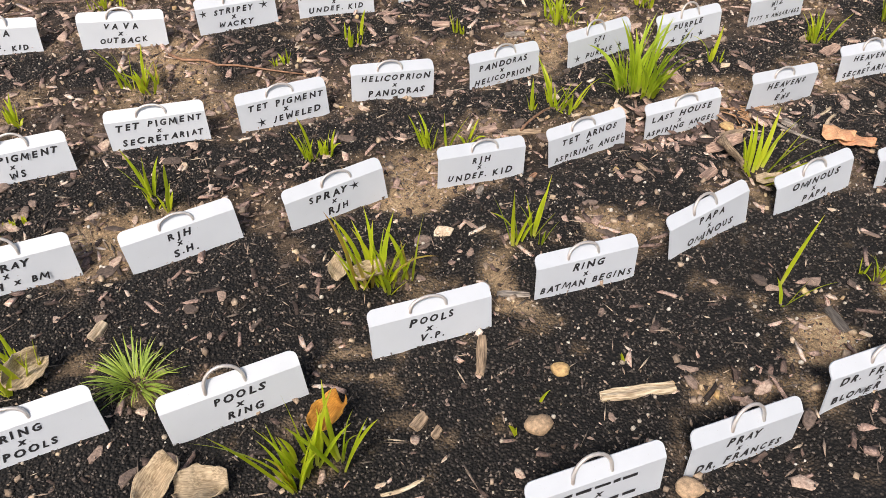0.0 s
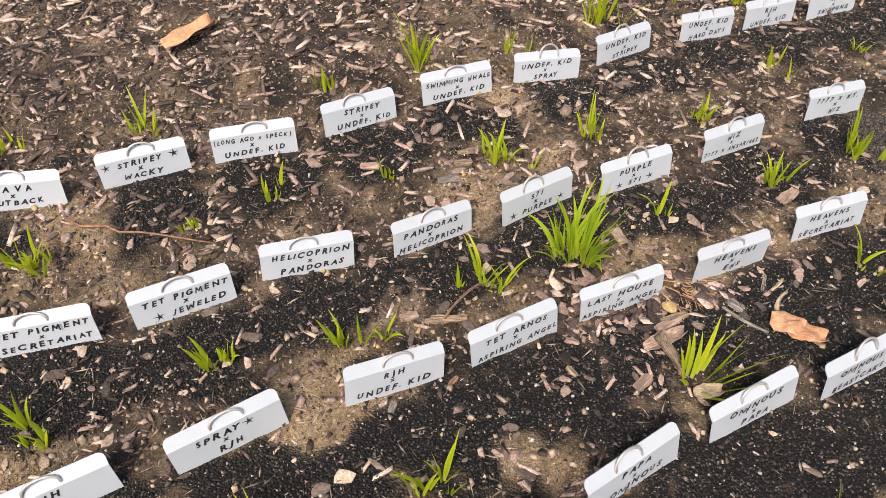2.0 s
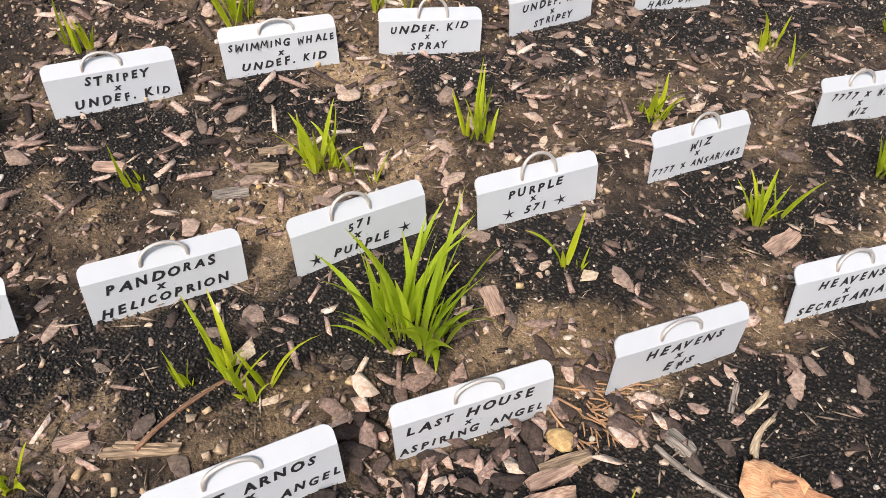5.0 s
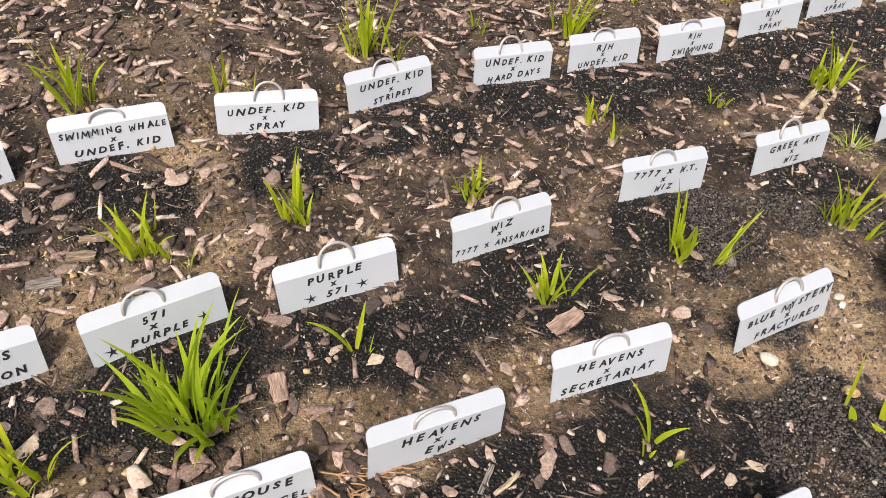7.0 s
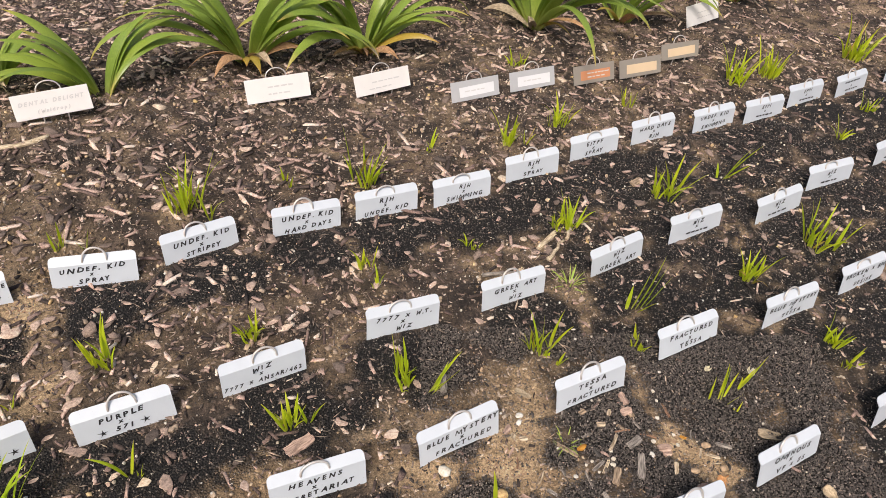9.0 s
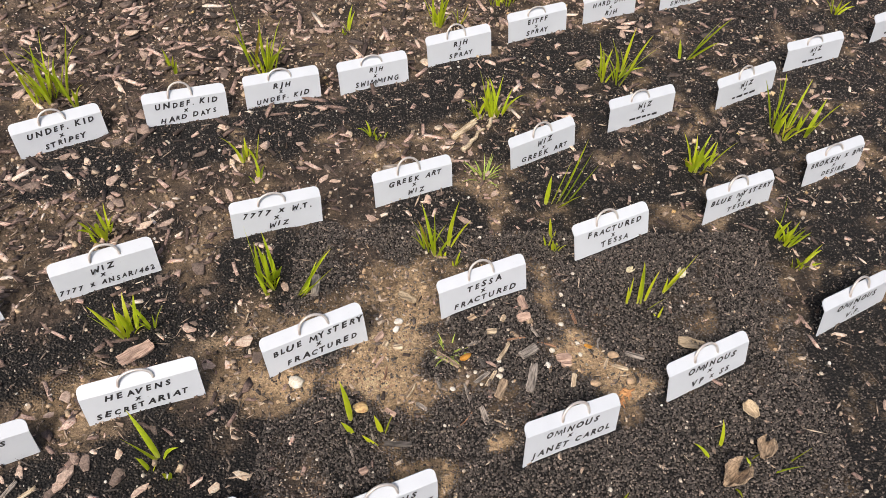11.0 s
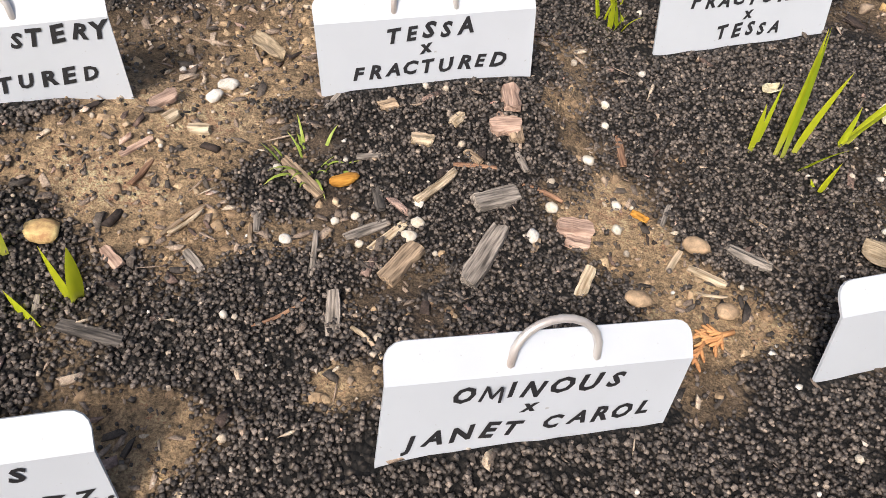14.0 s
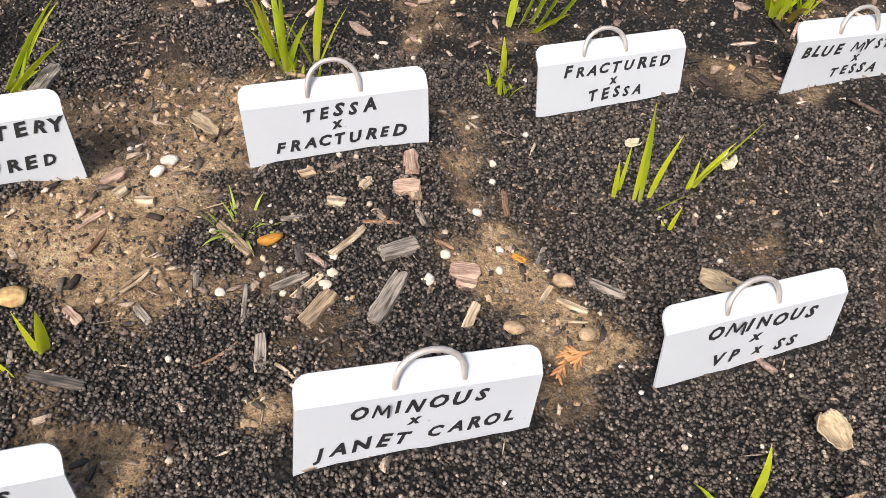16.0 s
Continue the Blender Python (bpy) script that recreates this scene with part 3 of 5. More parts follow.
def ground():
    xs, ys = spaced(-2.6, 7.4, 0.024), spaced(0.4, 10.6, 0.024)
    gx, gy = np.meshgrid(xs, ys)
    # the unseen land around the bed is evenly mixed
    inside = np.clip(np.minimum(np.minimum(gx + 2.55, 7.35 - gx), np.minimum(gy - 0.45, 10.55 - gy)) / 0.3, 0, 1)
    share = grit_share(gx, gy) * inside + 0.72 * (1 - inside)
    gz = height(gx, gy) + 0.004 * share + 0.005 * (waves(gx, gy, 0.03) - 0.5)
    idx = np.arange(gx.size).reshape(gx.shape)
    faces = np.stack([idx[:-1, :-1], idx[:-1, 1:], idx[1:, 1:], idx[1:, :-1]], -1).reshape(-1, 4)
    me = raw_mesh("ground", np.stack([gx, gy, gz], -1).reshape(-1, 3), faces)
    at = me.attributes.new("grit", "FLOAT", "POINT")
    at.data.foreach_set("value", share.astype(np.float32).ravel())
    at = me.attributes.new("dry", "FLOAT", "POINT")
    at.data.foreach_set("value", (dryness(gx, gy) * inside + 0.5 * (1 - inside)).astype(np.float32).ravel())
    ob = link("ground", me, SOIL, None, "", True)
    tagged(ob, "brown garden soil with beds of dark granules", "ground", kind="structure")


ground()


def top(x, y):
    """The surface with its granule beds."""
    x, y = np.atleast_1d(np.asarray(x, float)), np.atleast_1d(np.asarray(y, float))
    return height(x, y) + 0.004 * grit_share(x, y) + 0.005 * (waves(x, y, 0.03) - 0.5)


# ---- plants ----
def blade(parent, length, width, yaw, lean, curl, mat, name="leaf", steps=8, twist=0.0, base=(0, 0), face=0.0, sway=0.0):
    """One strap leaf: folded along its midrib, tapering to a point, bending outwards and swaying to one side."""
    verts, faces, along = [], [], []
    p, a = Vector((0.1 * width, 0, -0.016)), lean
    for i in range(steps + 1):
        t = i / steps
        w = width * 0.5 * (0.6 + 1.2 * t if t < 0.3 else 0.95 * (1 - ((t - 0.3) / 0.7) ** 2.1) + 0.02)
        q = face + twist * t
        side = Vector((math.sin(q) * math.cos(a), math.cos(q), -math.sin(q) * math.sin(a)))
        out = Vector((math.sin(a), 0, math.cos(a))).cross(side)
        fold = w * (0.55 - 0.3 * t)
        verts += [p - side * w + out * fold * -1, p.copy(), p + side * w + out * fold * -1]
        along += [t, t, t]
        a += curl / steps * (0.4 + 1.2 * t)
        p = p + Vector((math.sin(a), sway * t, math.cos(a))) * (length / steps)
    for i in range(steps):
        for k in (0, 1):
            q = 3 * i + k
            faces.append((q, q + 1, q + 4, q + 3))
    me = raw_mesh(name, np.array([tuple(v) for v in verts]), np.array(faces))
    at = me.attributes.new("along", "FLOAT", "POINT")
    at.data.foreach_set("value", np.array(along, dtype=np.float32))
    ob = link(name, me, mat, parent, "", True)
    ob.matrix_local = pose(base[0], base[1], 0, 0, 0, math.degrees(yaw))
    return ob


def seedling(x, y, tall, count, spread):
    """Young plants: small upright fans of two to four leaves, each fan from its own spot."""
    many = count > 8
    thing = tagged(new("seedling"), "clump of bright green young daylily leaves in dark soil" if many else "small bright green daylily seedling with few leaves", "seedling", "daylily seedlings in the rows")
    thing.matrix_world = Matrix.Translation((x, y, float(top(x, y)[0])))
    fans = round(count * 1.2) if count > 20 else max(1, round(count * 0.7)) + (1 if count > 4 else 0)
    reach = min(0.012 + 0.0075 * fans, 0.088 if count > 20 else 0.06) if fans > 1 else 0.0
    for n in range(fans):
        at = Vector((rnd.gauss(0, 1), rnd.gauss(0, 0.7))) * reach * 0.62
        turn, tip = rnd.uniform(-0.9, 0.9), tall * (rnd.uniform(0.38, 0.92) if n else 1.0)
        out = math.atan2(at.y, at.x)
        leaves = min(count, rnd.choice((3, 3, 4, 4)))
        for k in range(leaves):
            yaw = turn + (math.pi if k % 2 else 0) + rnd.uniform(-0.35, 0.35)
            if k == 0:
                yaw, lean, length = out + rnd.uniform(-0.6, 0.6), rnd.uniform(0.05, 0.35) * (0.4 + spread), tip
            else:
                lean, length = rnd.uniform(0.06, 0.52) * (0.3 + spread), tip * rnd.uniform(0.4, 0.9)
            width = (0.0135 + 0.020 * tall) * rnd.uniform(0.75, 1.1) * (0.72 + 0.28 * length / tall)
            curl = (rnd.uniform(0.05, 0.4) if rnd.random() < 0.82 else rnd.uniform(0.6, 1.3)) * (0.5 + spread)
            blade(thing, length * 1.06, width, yaw, lean, curl, YELLOWED if many and rnd.random() < 0.05 else SPROUT, twist=rnd.uniform(-0.8, 0.8), base=(at.x, at.y), sway=rnd.uniform(-0.45, 0.45))


seedling(0.039, 1.927, 0.34, 16, .55)
seedling(0.481, 2.146, 0.31, 6, .35)
seedling(-0.734, 2.263, 0.23, 5, .4)
seedling(-0.258, 2.553, 0.19, 9, .4)
seedling(0.178, 2.681, 0.20, 6, .6)
seedling(0.286, 2.728, 0.12, 4, .6)
seedling(-1.053, 2.944, 0.23, 11, .4)
seedling(0.675, 2.978, 0.24, 7, .5)
seedling(0.560, 2.985, 0.17, 3, .35)
seedling(-0.875, 1.547, 0.22, 9, .4)
seedling(-0.066, 1.292, 0.36, 13, .45)
seedling(-1.441, 2.670, 0.13, 5, .4)
seedling(-1.197, 2.124, 0.09, 5, .5)
seedling(0.749, 1.665, 0.06, 2, .5)
seedling(0.501, 1.518, 0.07, 1, .2)
seedling(0.447, 1.415, 0.07, 2, .6)
seedling(-0.251, 3.379, 0.14, 6, .3)
seedling(1.411, 3.392, 0.19, 3, .35)
seedling(1.593, 2.051, 0.15, 5, .4)
seedling(-1.396, 3.573, 0.13, 7, .5)
seedling(-0.854, 3.716, 0.20, 9, .4)
seedling(-0.077, 4.075, 0.19, 4, .3)
seedling(0.367, 4.297, 0.32, 7, .5)
seedling(0.779, 4.462, 0.19, 3, .3)
seedling(0.893, 4.477, 0.11, 2, .3)
seedling(1.275, 4.770, 0.37, 11, .4)
seedling(-0.521, 3.177, 0.10, 4, .3)
seedling(0.273, 3.543, 0.14, 4, .3)
seedling(0.712, 3.690, 0.21, 8, .5)
seedling(0.845, 3.655, 0.13, 3, .3)
seedling(1.183, 3.865, 0.22, 6, .3)
seedling(1.700, 4.045, 0.18, 9, .45)
seedling(1.946, 3.612, 0.21, 7, .55)
seedling(2.189, 3.116, 0.21, 4, .4)
seedling(1.715, 2.058, 0.30, 9, .5)
seedling(2.172, 4.513, 0.20, 4, .3)
seedling(2.256, 4.385, 0.13, 3, .4)
seedling(3.231, 4.961, 0.15, 5, .4)
seedling(2.410, 3.875, 0.27, 11, .35)
seedling(2.130, 5.140, 0.36, 9, .4)
seedling(1.732, 5.054, 0.11, 3, .3)
seedling(2.510, 5.509, 0.14, 3, .5)
seedling(3.001, 5.653, 0.31, 9, .4)
seedling(3.349, 5.936, 0.23, 8, .4)
seedling(3.143, 6.722, 0.17, 5, .4)
seedling(2.723, 4.728, 0.11, 4, .5)
seedling(3.270, 4.887, 0.27, 8, .5)
seedling(3.894, 5.264, 0.32, 8, .5)
seedling(3.032, 4.043, 0.26, 9, .4)
seedling(4.160, 4.610, 0.24, 12, .6)
seedling(4.666, 4.879, 0.32, 10, .5)
seedling(4.425, 4.162, 0.22, 7, .4)
seedling(4.468, 4.048, 0.12, 5, .8)
seedling(3.507, 4.114, 0.10, 5, .4)
seedling(4.834, 6.715, 0.34, 16, .4)
seedling(5.148, 6.840, 0.30, 14, .4)
seedling(6.009, 7.244, 0.38, 18, .4)
seedling(5.360, 6.020, 0.20, 4, .5)
seedling(3.905, 6.278, 0.19, 4, .5)
seedling(5.732, 6.426, 0.18, 5, .5)
seedling(3.552, 3.040, 0.13, 2, .4)


def shoot(x, y, leaves):
    """A seedling of few broad leaves, each given as offset, length, width, direction, lean and curl."""
    thing = tagged(new("seedling"), "young daylily seedling with a few broad lime-green leaves", "seedling", "daylily seedlings in the rows")
    thing.matrix_world = Matrix.Translation((x, y, float(top(x, y)[0])))
    for dx, dy, length, width, yaw, lean, curl in leaves:
        blade(thing, length, 0.85 * width, yaw, lean, curl, SPROUT, twist=rnd.uniform(-0.3, 0.6), sway=rnd.uniform(-0.25, 0.25), base=(dx, dy), face=1.0 if abs(math.sin(yaw)) < 0.6 else 0.0)


shoot(3.785, 3.838, [(0, 0, 0.27, 0.016, 3.0, 0.15, 0.10), (-0.014, 0, 0.25, 0.014, 2.8, 0.10, 0.1), (0.012, 0.008, 0.18, 0.014, 1.5, 0.10, 0.1), (-0.055, 0, 0.11, 0.013, 2.8, 0.12, 0.1), (-0.045, 0.02, 0.13, 0.010, 2.6, 0.08, 0.1), (0.01, -0.02, 0.10, 0.014, 0.1, 0.5, 0.8)])
shoot(3.865, 3.89, [(0, 0, 0.22, 0.022, 0.5, 0.62, 0.25), (0.02, 0.012, 0.14, 0.015, 0.8, 0.4, 0.2), (0.01, 0.0, 0.09, 0.013, 1.1, 0.2, 0.2)])
shoot(3.84, 3.778, [(0, 0, 0.075, 0.013, 1.6, 0.15, 0.2), (0.005, 0, 0.05, 0.012, -0.1, 1.0, 0.3), (0.0, 0.0, 0.04, 0.01, 2.6, 0.6, 0.2)])
shoot(1.262, 1.91, [(0.01, 0.07, 0.30, 0.015, 0.9, 0.12, 0.15), (0, 0, 0.19, 0.015, 0.1, 0.5, 1.3), (0, 0, 0.13, 0.013, 2.6, 0.2, 0.4), (0.008, 0, 0.12, 0.012, 0.6, 0.6, 0.5), (0.0, 0.005, 0.07, 0.011, 4.4, 0.5, 0.4)])
shoot(3.500, 4.350, [(0, 0, 0.33, 0.030, 0.4, 0.30, 0.15), (0.02, 0, 0.28, 0.028, 0.5, 0.42, 0.2), (-0.02, 0, 0.24, 0.027, 0.6, 0.30, 0.2), (0.05, 0.02, 0.22, 0.027, 0.3, 0.5, 0.2), (-0.04, -0.01, 0.15, 0.024, 1.4, 0.2, 0.2), (0.0, -0.02, 0.13, 0.026, 0.1, 0.7, 0.4)])
shoot(4.310, 5.470, [(0, 0, 0.32, 0.034, 0.3, 0.55, 0.25), (0.02, 0.01, 0.26, 0.031, 0.5, 0.4, 0.3), (0.0, 0.0, 0.20, 0.028, 0.1, 0.75, 0.3), (-0.02, 0, 0.12, 0.025, 1.8, 0.3, 0.2)])
shoot(3.976, 3.152, [(-0.04, 0.10, 0.13, 0.018, 1.6, 0.2, 0.5), (0.03, 0.06, 0.10, 0.018, 0.3, 0.5, 1.6), (0.08, 0.02, 0.13, 0.022, 0.2, 1.0, 0.3), (0.14, 0.05, 0.13, 0.024, 0.35, 1.0, 0.3), (-0.08, 0.06, 0.09, 0.016, 2.5, 0.4, 1.8), (-0.02, -0.02, 0.07, 0.014, 4.5, 0.5, 0.9), (0.05, 0.02, 0.07, 0.014, 2.0, 0.5, 1.5)])
shoot(2.728, 3.309, [(0, 0, 0.22, 0.024, 1.9, 0.15, 0.10), (0.012, -0.044, 0.085, 0.026, 2.6, 0.45, 0.1)])
shoot(2.831, 3.222, [(0, 0, 0.085, 0.027, 2.7, 0.95, 0.2)])
shoot(2.834, 3.284, [(0, 0, 0.14, 0.028, 0.6, 0.15, 0.1), (-0.004, -0.004, 0.10, 0.025, 2.5, 0.28, 0.2)])


shoot(2.475, 3.815, [(0, 0, 0.26, 0.020, 0.5, 0.55, 0.25), (0.015, 0.01, 0.24, 0.018, 0.65, 0.50, 0.3), (0.01, -0.01, 0.20, 0.018, 0.35, 0.7, 0.3), (0.03, 0, 0.17, 0.016, 0.9, 0.4, 0.3), (-0.01, 0, 0.12, 0.015, 0.2, 0.9, 0.2)])
shoot(1.372, 2.560, [(-0.02, 0.03, 0.24, 0.022, 1.7, 0.12, 0.2), (0.005, 0.04, 0.26, 0.023, 0.9, 0.30, 0.3), (0.02, 0, 0.32, 0.024, 0.15, 0.80, 0.45), (0.03, -0.02, 0.24, 0.023, -0.25, 0.85, 0.4), (-0.03, 0.01, 0.17, 0.019, 2.3, 0.25, 0.3), (0.01, -0.03, 0.19, 0.022, 5.4, 0.65, 0.5), (0.01, 0.06, 0.26, 0.020, 0.6, 0.42, 0.6), (-0.025, 0.05, 0.20, 0.019, 1.9, 0.10, 0.2), (0.04, 0.03, 0.22, 0.022, 0.45, 0.55, 0.4), (-0.01, 0, 0.13, 0.017, 3.4, 0.5, 0.4), (-0.01, 0.02, 0.21, 0.020, 1.2, 0.25, 0.3), (0.03, 0.05, 0.18, 0.020, 1.0, 0.45, 0.4), (-0.035, 0.03, 0.15, 0.017, 2.0, 0.2, 0.3), (0.05, 0.0, 0.17, 0.021, 0.0, 0.7, 0.6), (0.0, -0.01, 0.15, 0.019, 4.9, 0.5, 0.6), (0.025, 0.02, 0.23, 0.020, 0.3, 0.5, 0.7)])


def clump(x, y, tall, count):
    """A vigorous young daylily: upright leaves in the middle, longer ones arching out all round."""
    thing = tagged(new("daylily_clump"), "bushy clump of bright green daylily leaves among bark chips", "daylily")
    thing.matrix_world = Matrix.Translation((x, y, float(top(x, y)[0])))
    for n in range(count):
        rank = (n + 0.5) / count
        yaw = 2.4 * n + rnd.uniform(-0.7, 0.7)
        d = 0.085 * rank ** 0.6
        length = tall * (1.0 - 0.15 * rank) * rnd.choice((0.4, 0.5, 0.65, 0.8, 0.95, 1.1))
        lean, curl = 0.03 + 0.38 * rank * rnd.uniform(0.2, 1.2), rnd.uniform(0.02, 0.45) + 1.5 * rank * rnd.random() ** 2
        blade(thing, length, 0.018 * rnd.uniform(0.7, 1.25), yaw, lean, curl, LUSH, steps=10, sway=rnd.uniform(-0.9, 0.9), twist=rnd.uniform(-1.2, 1.2), base=(d * math.cos(yaw + 0.6), 0.75 * d * math.sin(yaw + 0.6)), face=rnd.uniform(-0.5, 0.5))


clump(1.025, 3.150, 0.335, 66)


def grass_tuft(x, y, tall, count, mat):
    thing = tagged(new("grass_tuft"), "tuft of fine grey-green grass growing in the bed", "grass")
    thing.matrix_world = Matrix.Translation((x, y, float(top(x, y)[0])))
    for k in range(count):
        yaw = rnd.uniform(0, 6.28)
        d = rnd.uniform(0, 0.035)
        blade(thing, tall * rnd.uniform(0.55, 1.1), 0.0065 * rnd.uniform(0.6, 1.1), yaw, rnd.uniform(0.1, 1.1), rnd.uniform(0.2, 1.7), mat, "grass_blade", 7, rnd.uniform(-0.5, 0.5), (d * math.cos(yaw), d * math.sin(yaw)))


grass_tuft(-0.580, 1.545, 0.135, 110, GRASS)
grass_tuft(3.046, 3.595, 0.072, 34, GRASS)
grass_tuft(3.205, 4.500, 0.11, 26, GRASS)


def daylily(x, y, size, count, turn=0.0, brown=3):
    thing = tagged(new("daylily"), "large mature daylily with broad arching green leaves", "daylily", "mature daylilies behind the rows")
    thing.matrix_world = Matrix.Translation((x, y, float(top(x, y)[0])))
    for k in range(count):
        fan = (0 if k % 2 else math.pi) + rnd.uniform(-0.85, 0.85) + turn
        rank = k / count
        lean = 0.10 + 0.52 * rank
        d = 0.035 * size * rank
        blade(thing, size * rnd.uniform(0.8, 1.1) * (0.8 + 0.3 * rank), 0.100 * size ** 0.5 * rnd.uniform(0.8, 1.15), fan, lean, rnd.uniform(0.7, 1.3) + 1.1 * rank, DAYLILY, steps=16, twist=rnd.uniform(-0.5, 0.5), base=(d * math.cos(fan), d * math.sin(fan)))
    for k in range(brown + 3):
        yaw = turn + rnd.uniform(-2.6, 0.4)
        blade(thing, size * rnd.uniform(0.35, 0.65), 0.070 * size, yaw, 0.7, rnd.uniform(0.9, 1.5), (DEAD, WITHERED, YELLOWED)[k % 3], "withered_leaf", 12, rnd.uniform(-1.5, 1.5))


daylily(0.64, 5.62, 0.74, 17, 0.3, -3)
daylily(0.10, 5.56, 0.48, 11, 0.5, 1)
daylily(1.32, 6.30, 0.98, 24, 0.1, 6)
daylily(2.06, 6.67, 0.92, 22, 0.2, 6)
daylily(3.38, 7.40, 1.20, 19, -0.8, 1)
daylily(4.15, 7.65, 0.9, 14, -0.6, 1)
daylily(5.35, 8.30, 0.70, 13, 0.2, 1)
daylily(2.75, 7.9, 0.8, 13, 0.2, 1)


# ---- nameplates of the old plants ----
def nameplate(x, y, yaw, width, tall, mat, tape=None, lines=(), lift=0.05, label="", tilt=-24):
    thing = tagged(new("nameplate"), label, "nameplate", "nameplates of the mature daylilies")
    thing.matrix_world = pose(x, y, float(top(x, y)[0]), 0, 0, yaw)
    turn = pose(0, 0, lift, tilt, 0, 0)
    bm = bmesh.new()
    bmesh.ops.create_cube(bm, size=1, matrix=turn @ Matrix.Translation((0, 0, tall / 2)) @ Matrix.Diagonal((width, 0.005, tall, 1)))
    bmesh.ops.bevel(bm, geom=bm.edges[:], offset=0.0018, segments=2, affect="EDGES")
    part("plate", bm, mat, thing)
    bm = bmesh.new()
    h = width * 0.16
    legs = [Vector((-h, 0.02, -0.06)), turn @ Vector((-h, 0.008, 0.0)), turn @ Vector((-h, 0.008, tall))]
    legs += [turn @ Vector((-h * math.cos(math.pi * k / 10), 0.006, tall + 0.05 * math.sin(math.pi * k / 10))) for k in range(1, 10)]
    legs += [turn @ Vector((h, 0.008, tall)), turn @ Vector((h, 0.008, 0.0)), Vector((h, 0.02, -0.06))]
    tube(bm, legs, 0.004)
    part("wire_stake", bm, WIRE, thing, "thin wire stake with a bow", True)
    put = lambda u, v: turn @ Matrix.Translation((u, -0.0042, v)) @ Matrix.Rotation(math.pi / 2, 4, "X")
    if tape:
        bm = bmesh.new()
        bmesh.ops.create_cube(bm, size=1, matrix=turn @ Matrix.Translation((width * 0.03, -0.003, tall * 0.45)) @ Matrix.Rotation(radians(rnd.uniform(-1.5, 1.5)), 4, "Y") @ Matrix.Diagonal((width * 0.72, 0.0015, tall * 0.5, 1)))
        part("tape", bm, tape, thing, "printed tape strip")
    for text, v, size in lines:
        if text == "~":
            scribble(thing, rnd.uniform(-0.02, 0.02), v * tall, width * rnd.uniform(0.35, 0.5), 0.008, FADED, put)
        else:
            letter_line(thing, text, 0, v * tall, size, width * 0.85, FADED, put, 0.1)


WHITE_PLATE = "white nameplate on a thin wire stake beside a daylily"
GREY_PLATE = "grey zinc nameplate with a white printed strip"
nameplate(0.52, 5.29, 30, 0.37, 0.13, OLD_WHITE, None, (("DENTAL DELIGHT", 0.62, 0.030), ("(Waldrop)", 0.27, 0.024)), 0.05, "white nameplate with faded print on a wire stake")
nameplate(1.60, 5.80, 25, 0.39, 0.14, OLD_WHITE, None, (("~", 0.6, 0.02), ("~", 0.3, 0.02)), 0.03, WHITE_PLATE)
nameplate(2.22, 6.08, 32, 0.40, 0.13, OLD_WHITE, None, (("~", 0.55, 0.02), ("~", 0.25, 0.02)), 0.03, WHITE_PLATE)
nameplate(2.83, 6.16, 27, 0.37, 0.13, ALU, TAPE_WHITE, (("~", 0.46, 0.02),), 0.02, GREY_PLATE)
nameplate(3.24, 6.36, 26, 0.37, 0.13, ALU, TAPE_WHITE, (("~", 0.46, 0.02),), 0.02, GREY_PLATE)
nameplate(3.71, 6.53, 25, 0.36, 0.13, TAUPE, TAPE_ORANGE, (("~", 0.55, 0.02), ("~", 0.35, 0.02)), 0.02, "dull zinc nameplate with an orange strip")
nameplate(4.09, 6.69, 25, 0.39, 0.13, TAUPE, TAPE_CREAM, (), 0.02, "dull zinc nameplate with a cream strip")
nameplate(4.46, 6.96, 24, 0.37, 0.12, TAUPE, TAPE_CREAM, (), 0.05, "dull zinc nameplate with a cream strip on a wire stake")
nameplate(4.88, 7.70, 37, 0.46, 0.17, OLD_WHITE, None, (("~", 0.55, 0.02), ("~", 0.3, 0.02)), 0.03, WHITE_PLATE)


# ---- loose bits on the bed ----
def chip_mesh(length, width, thick, rough, steps=6, bend=0.0):
    """A split of wood: blunt ragged ends, nearly parallel sides, an uneven ridged back."""
    bm = bmesh.new()
    rings = []
    ridge = [rnd.uniform(0.75, 1.2) for _ in range(4)]
    for i in range(steps + 1):
        t = i / steps - 0.5
        end = abs(t) > 0.49
        w = width * 0.5 * rnd.uniform(1 - rough, 1 + rough) * (rnd.uniform(0.7, 0.95) if end else 1)
        off = rnd.uniform(-0.06, 0.06) * width + bend * length * (0.25 - t * t) * 2
        h = thick * rnd.uniform(0.9, 1.08)
        ring = []
        for u, v in ((-1, -0.5), (-0.95, 0.5 * ridge[0]), (-0.4, ridge[1]), (0.25, 0.8 * ridge[2]), (0.9, 0.75 * ridge[3]), (1, -0.4)):
            ring.append(bm.verts.new((t * length + (rnd.uniform(-0.16, 0.06) * width * (1 if t > 0 else -1) if end else 0), off + w * u, h * v)))
        rings.append(ring)
    for a, c in zip(rings, rings[1:]):
        for k in range(6):
            bm.faces.new((a[k], a[(k + 1) % 6], c[(k + 1) % 6], c[k]))
    bm.faces.new(rings[0][::-1])
    bm.faces.new(rings[-1])
    bmesh.ops.recalc_face_normals(bm, faces=bm.faces[:])
    return bm


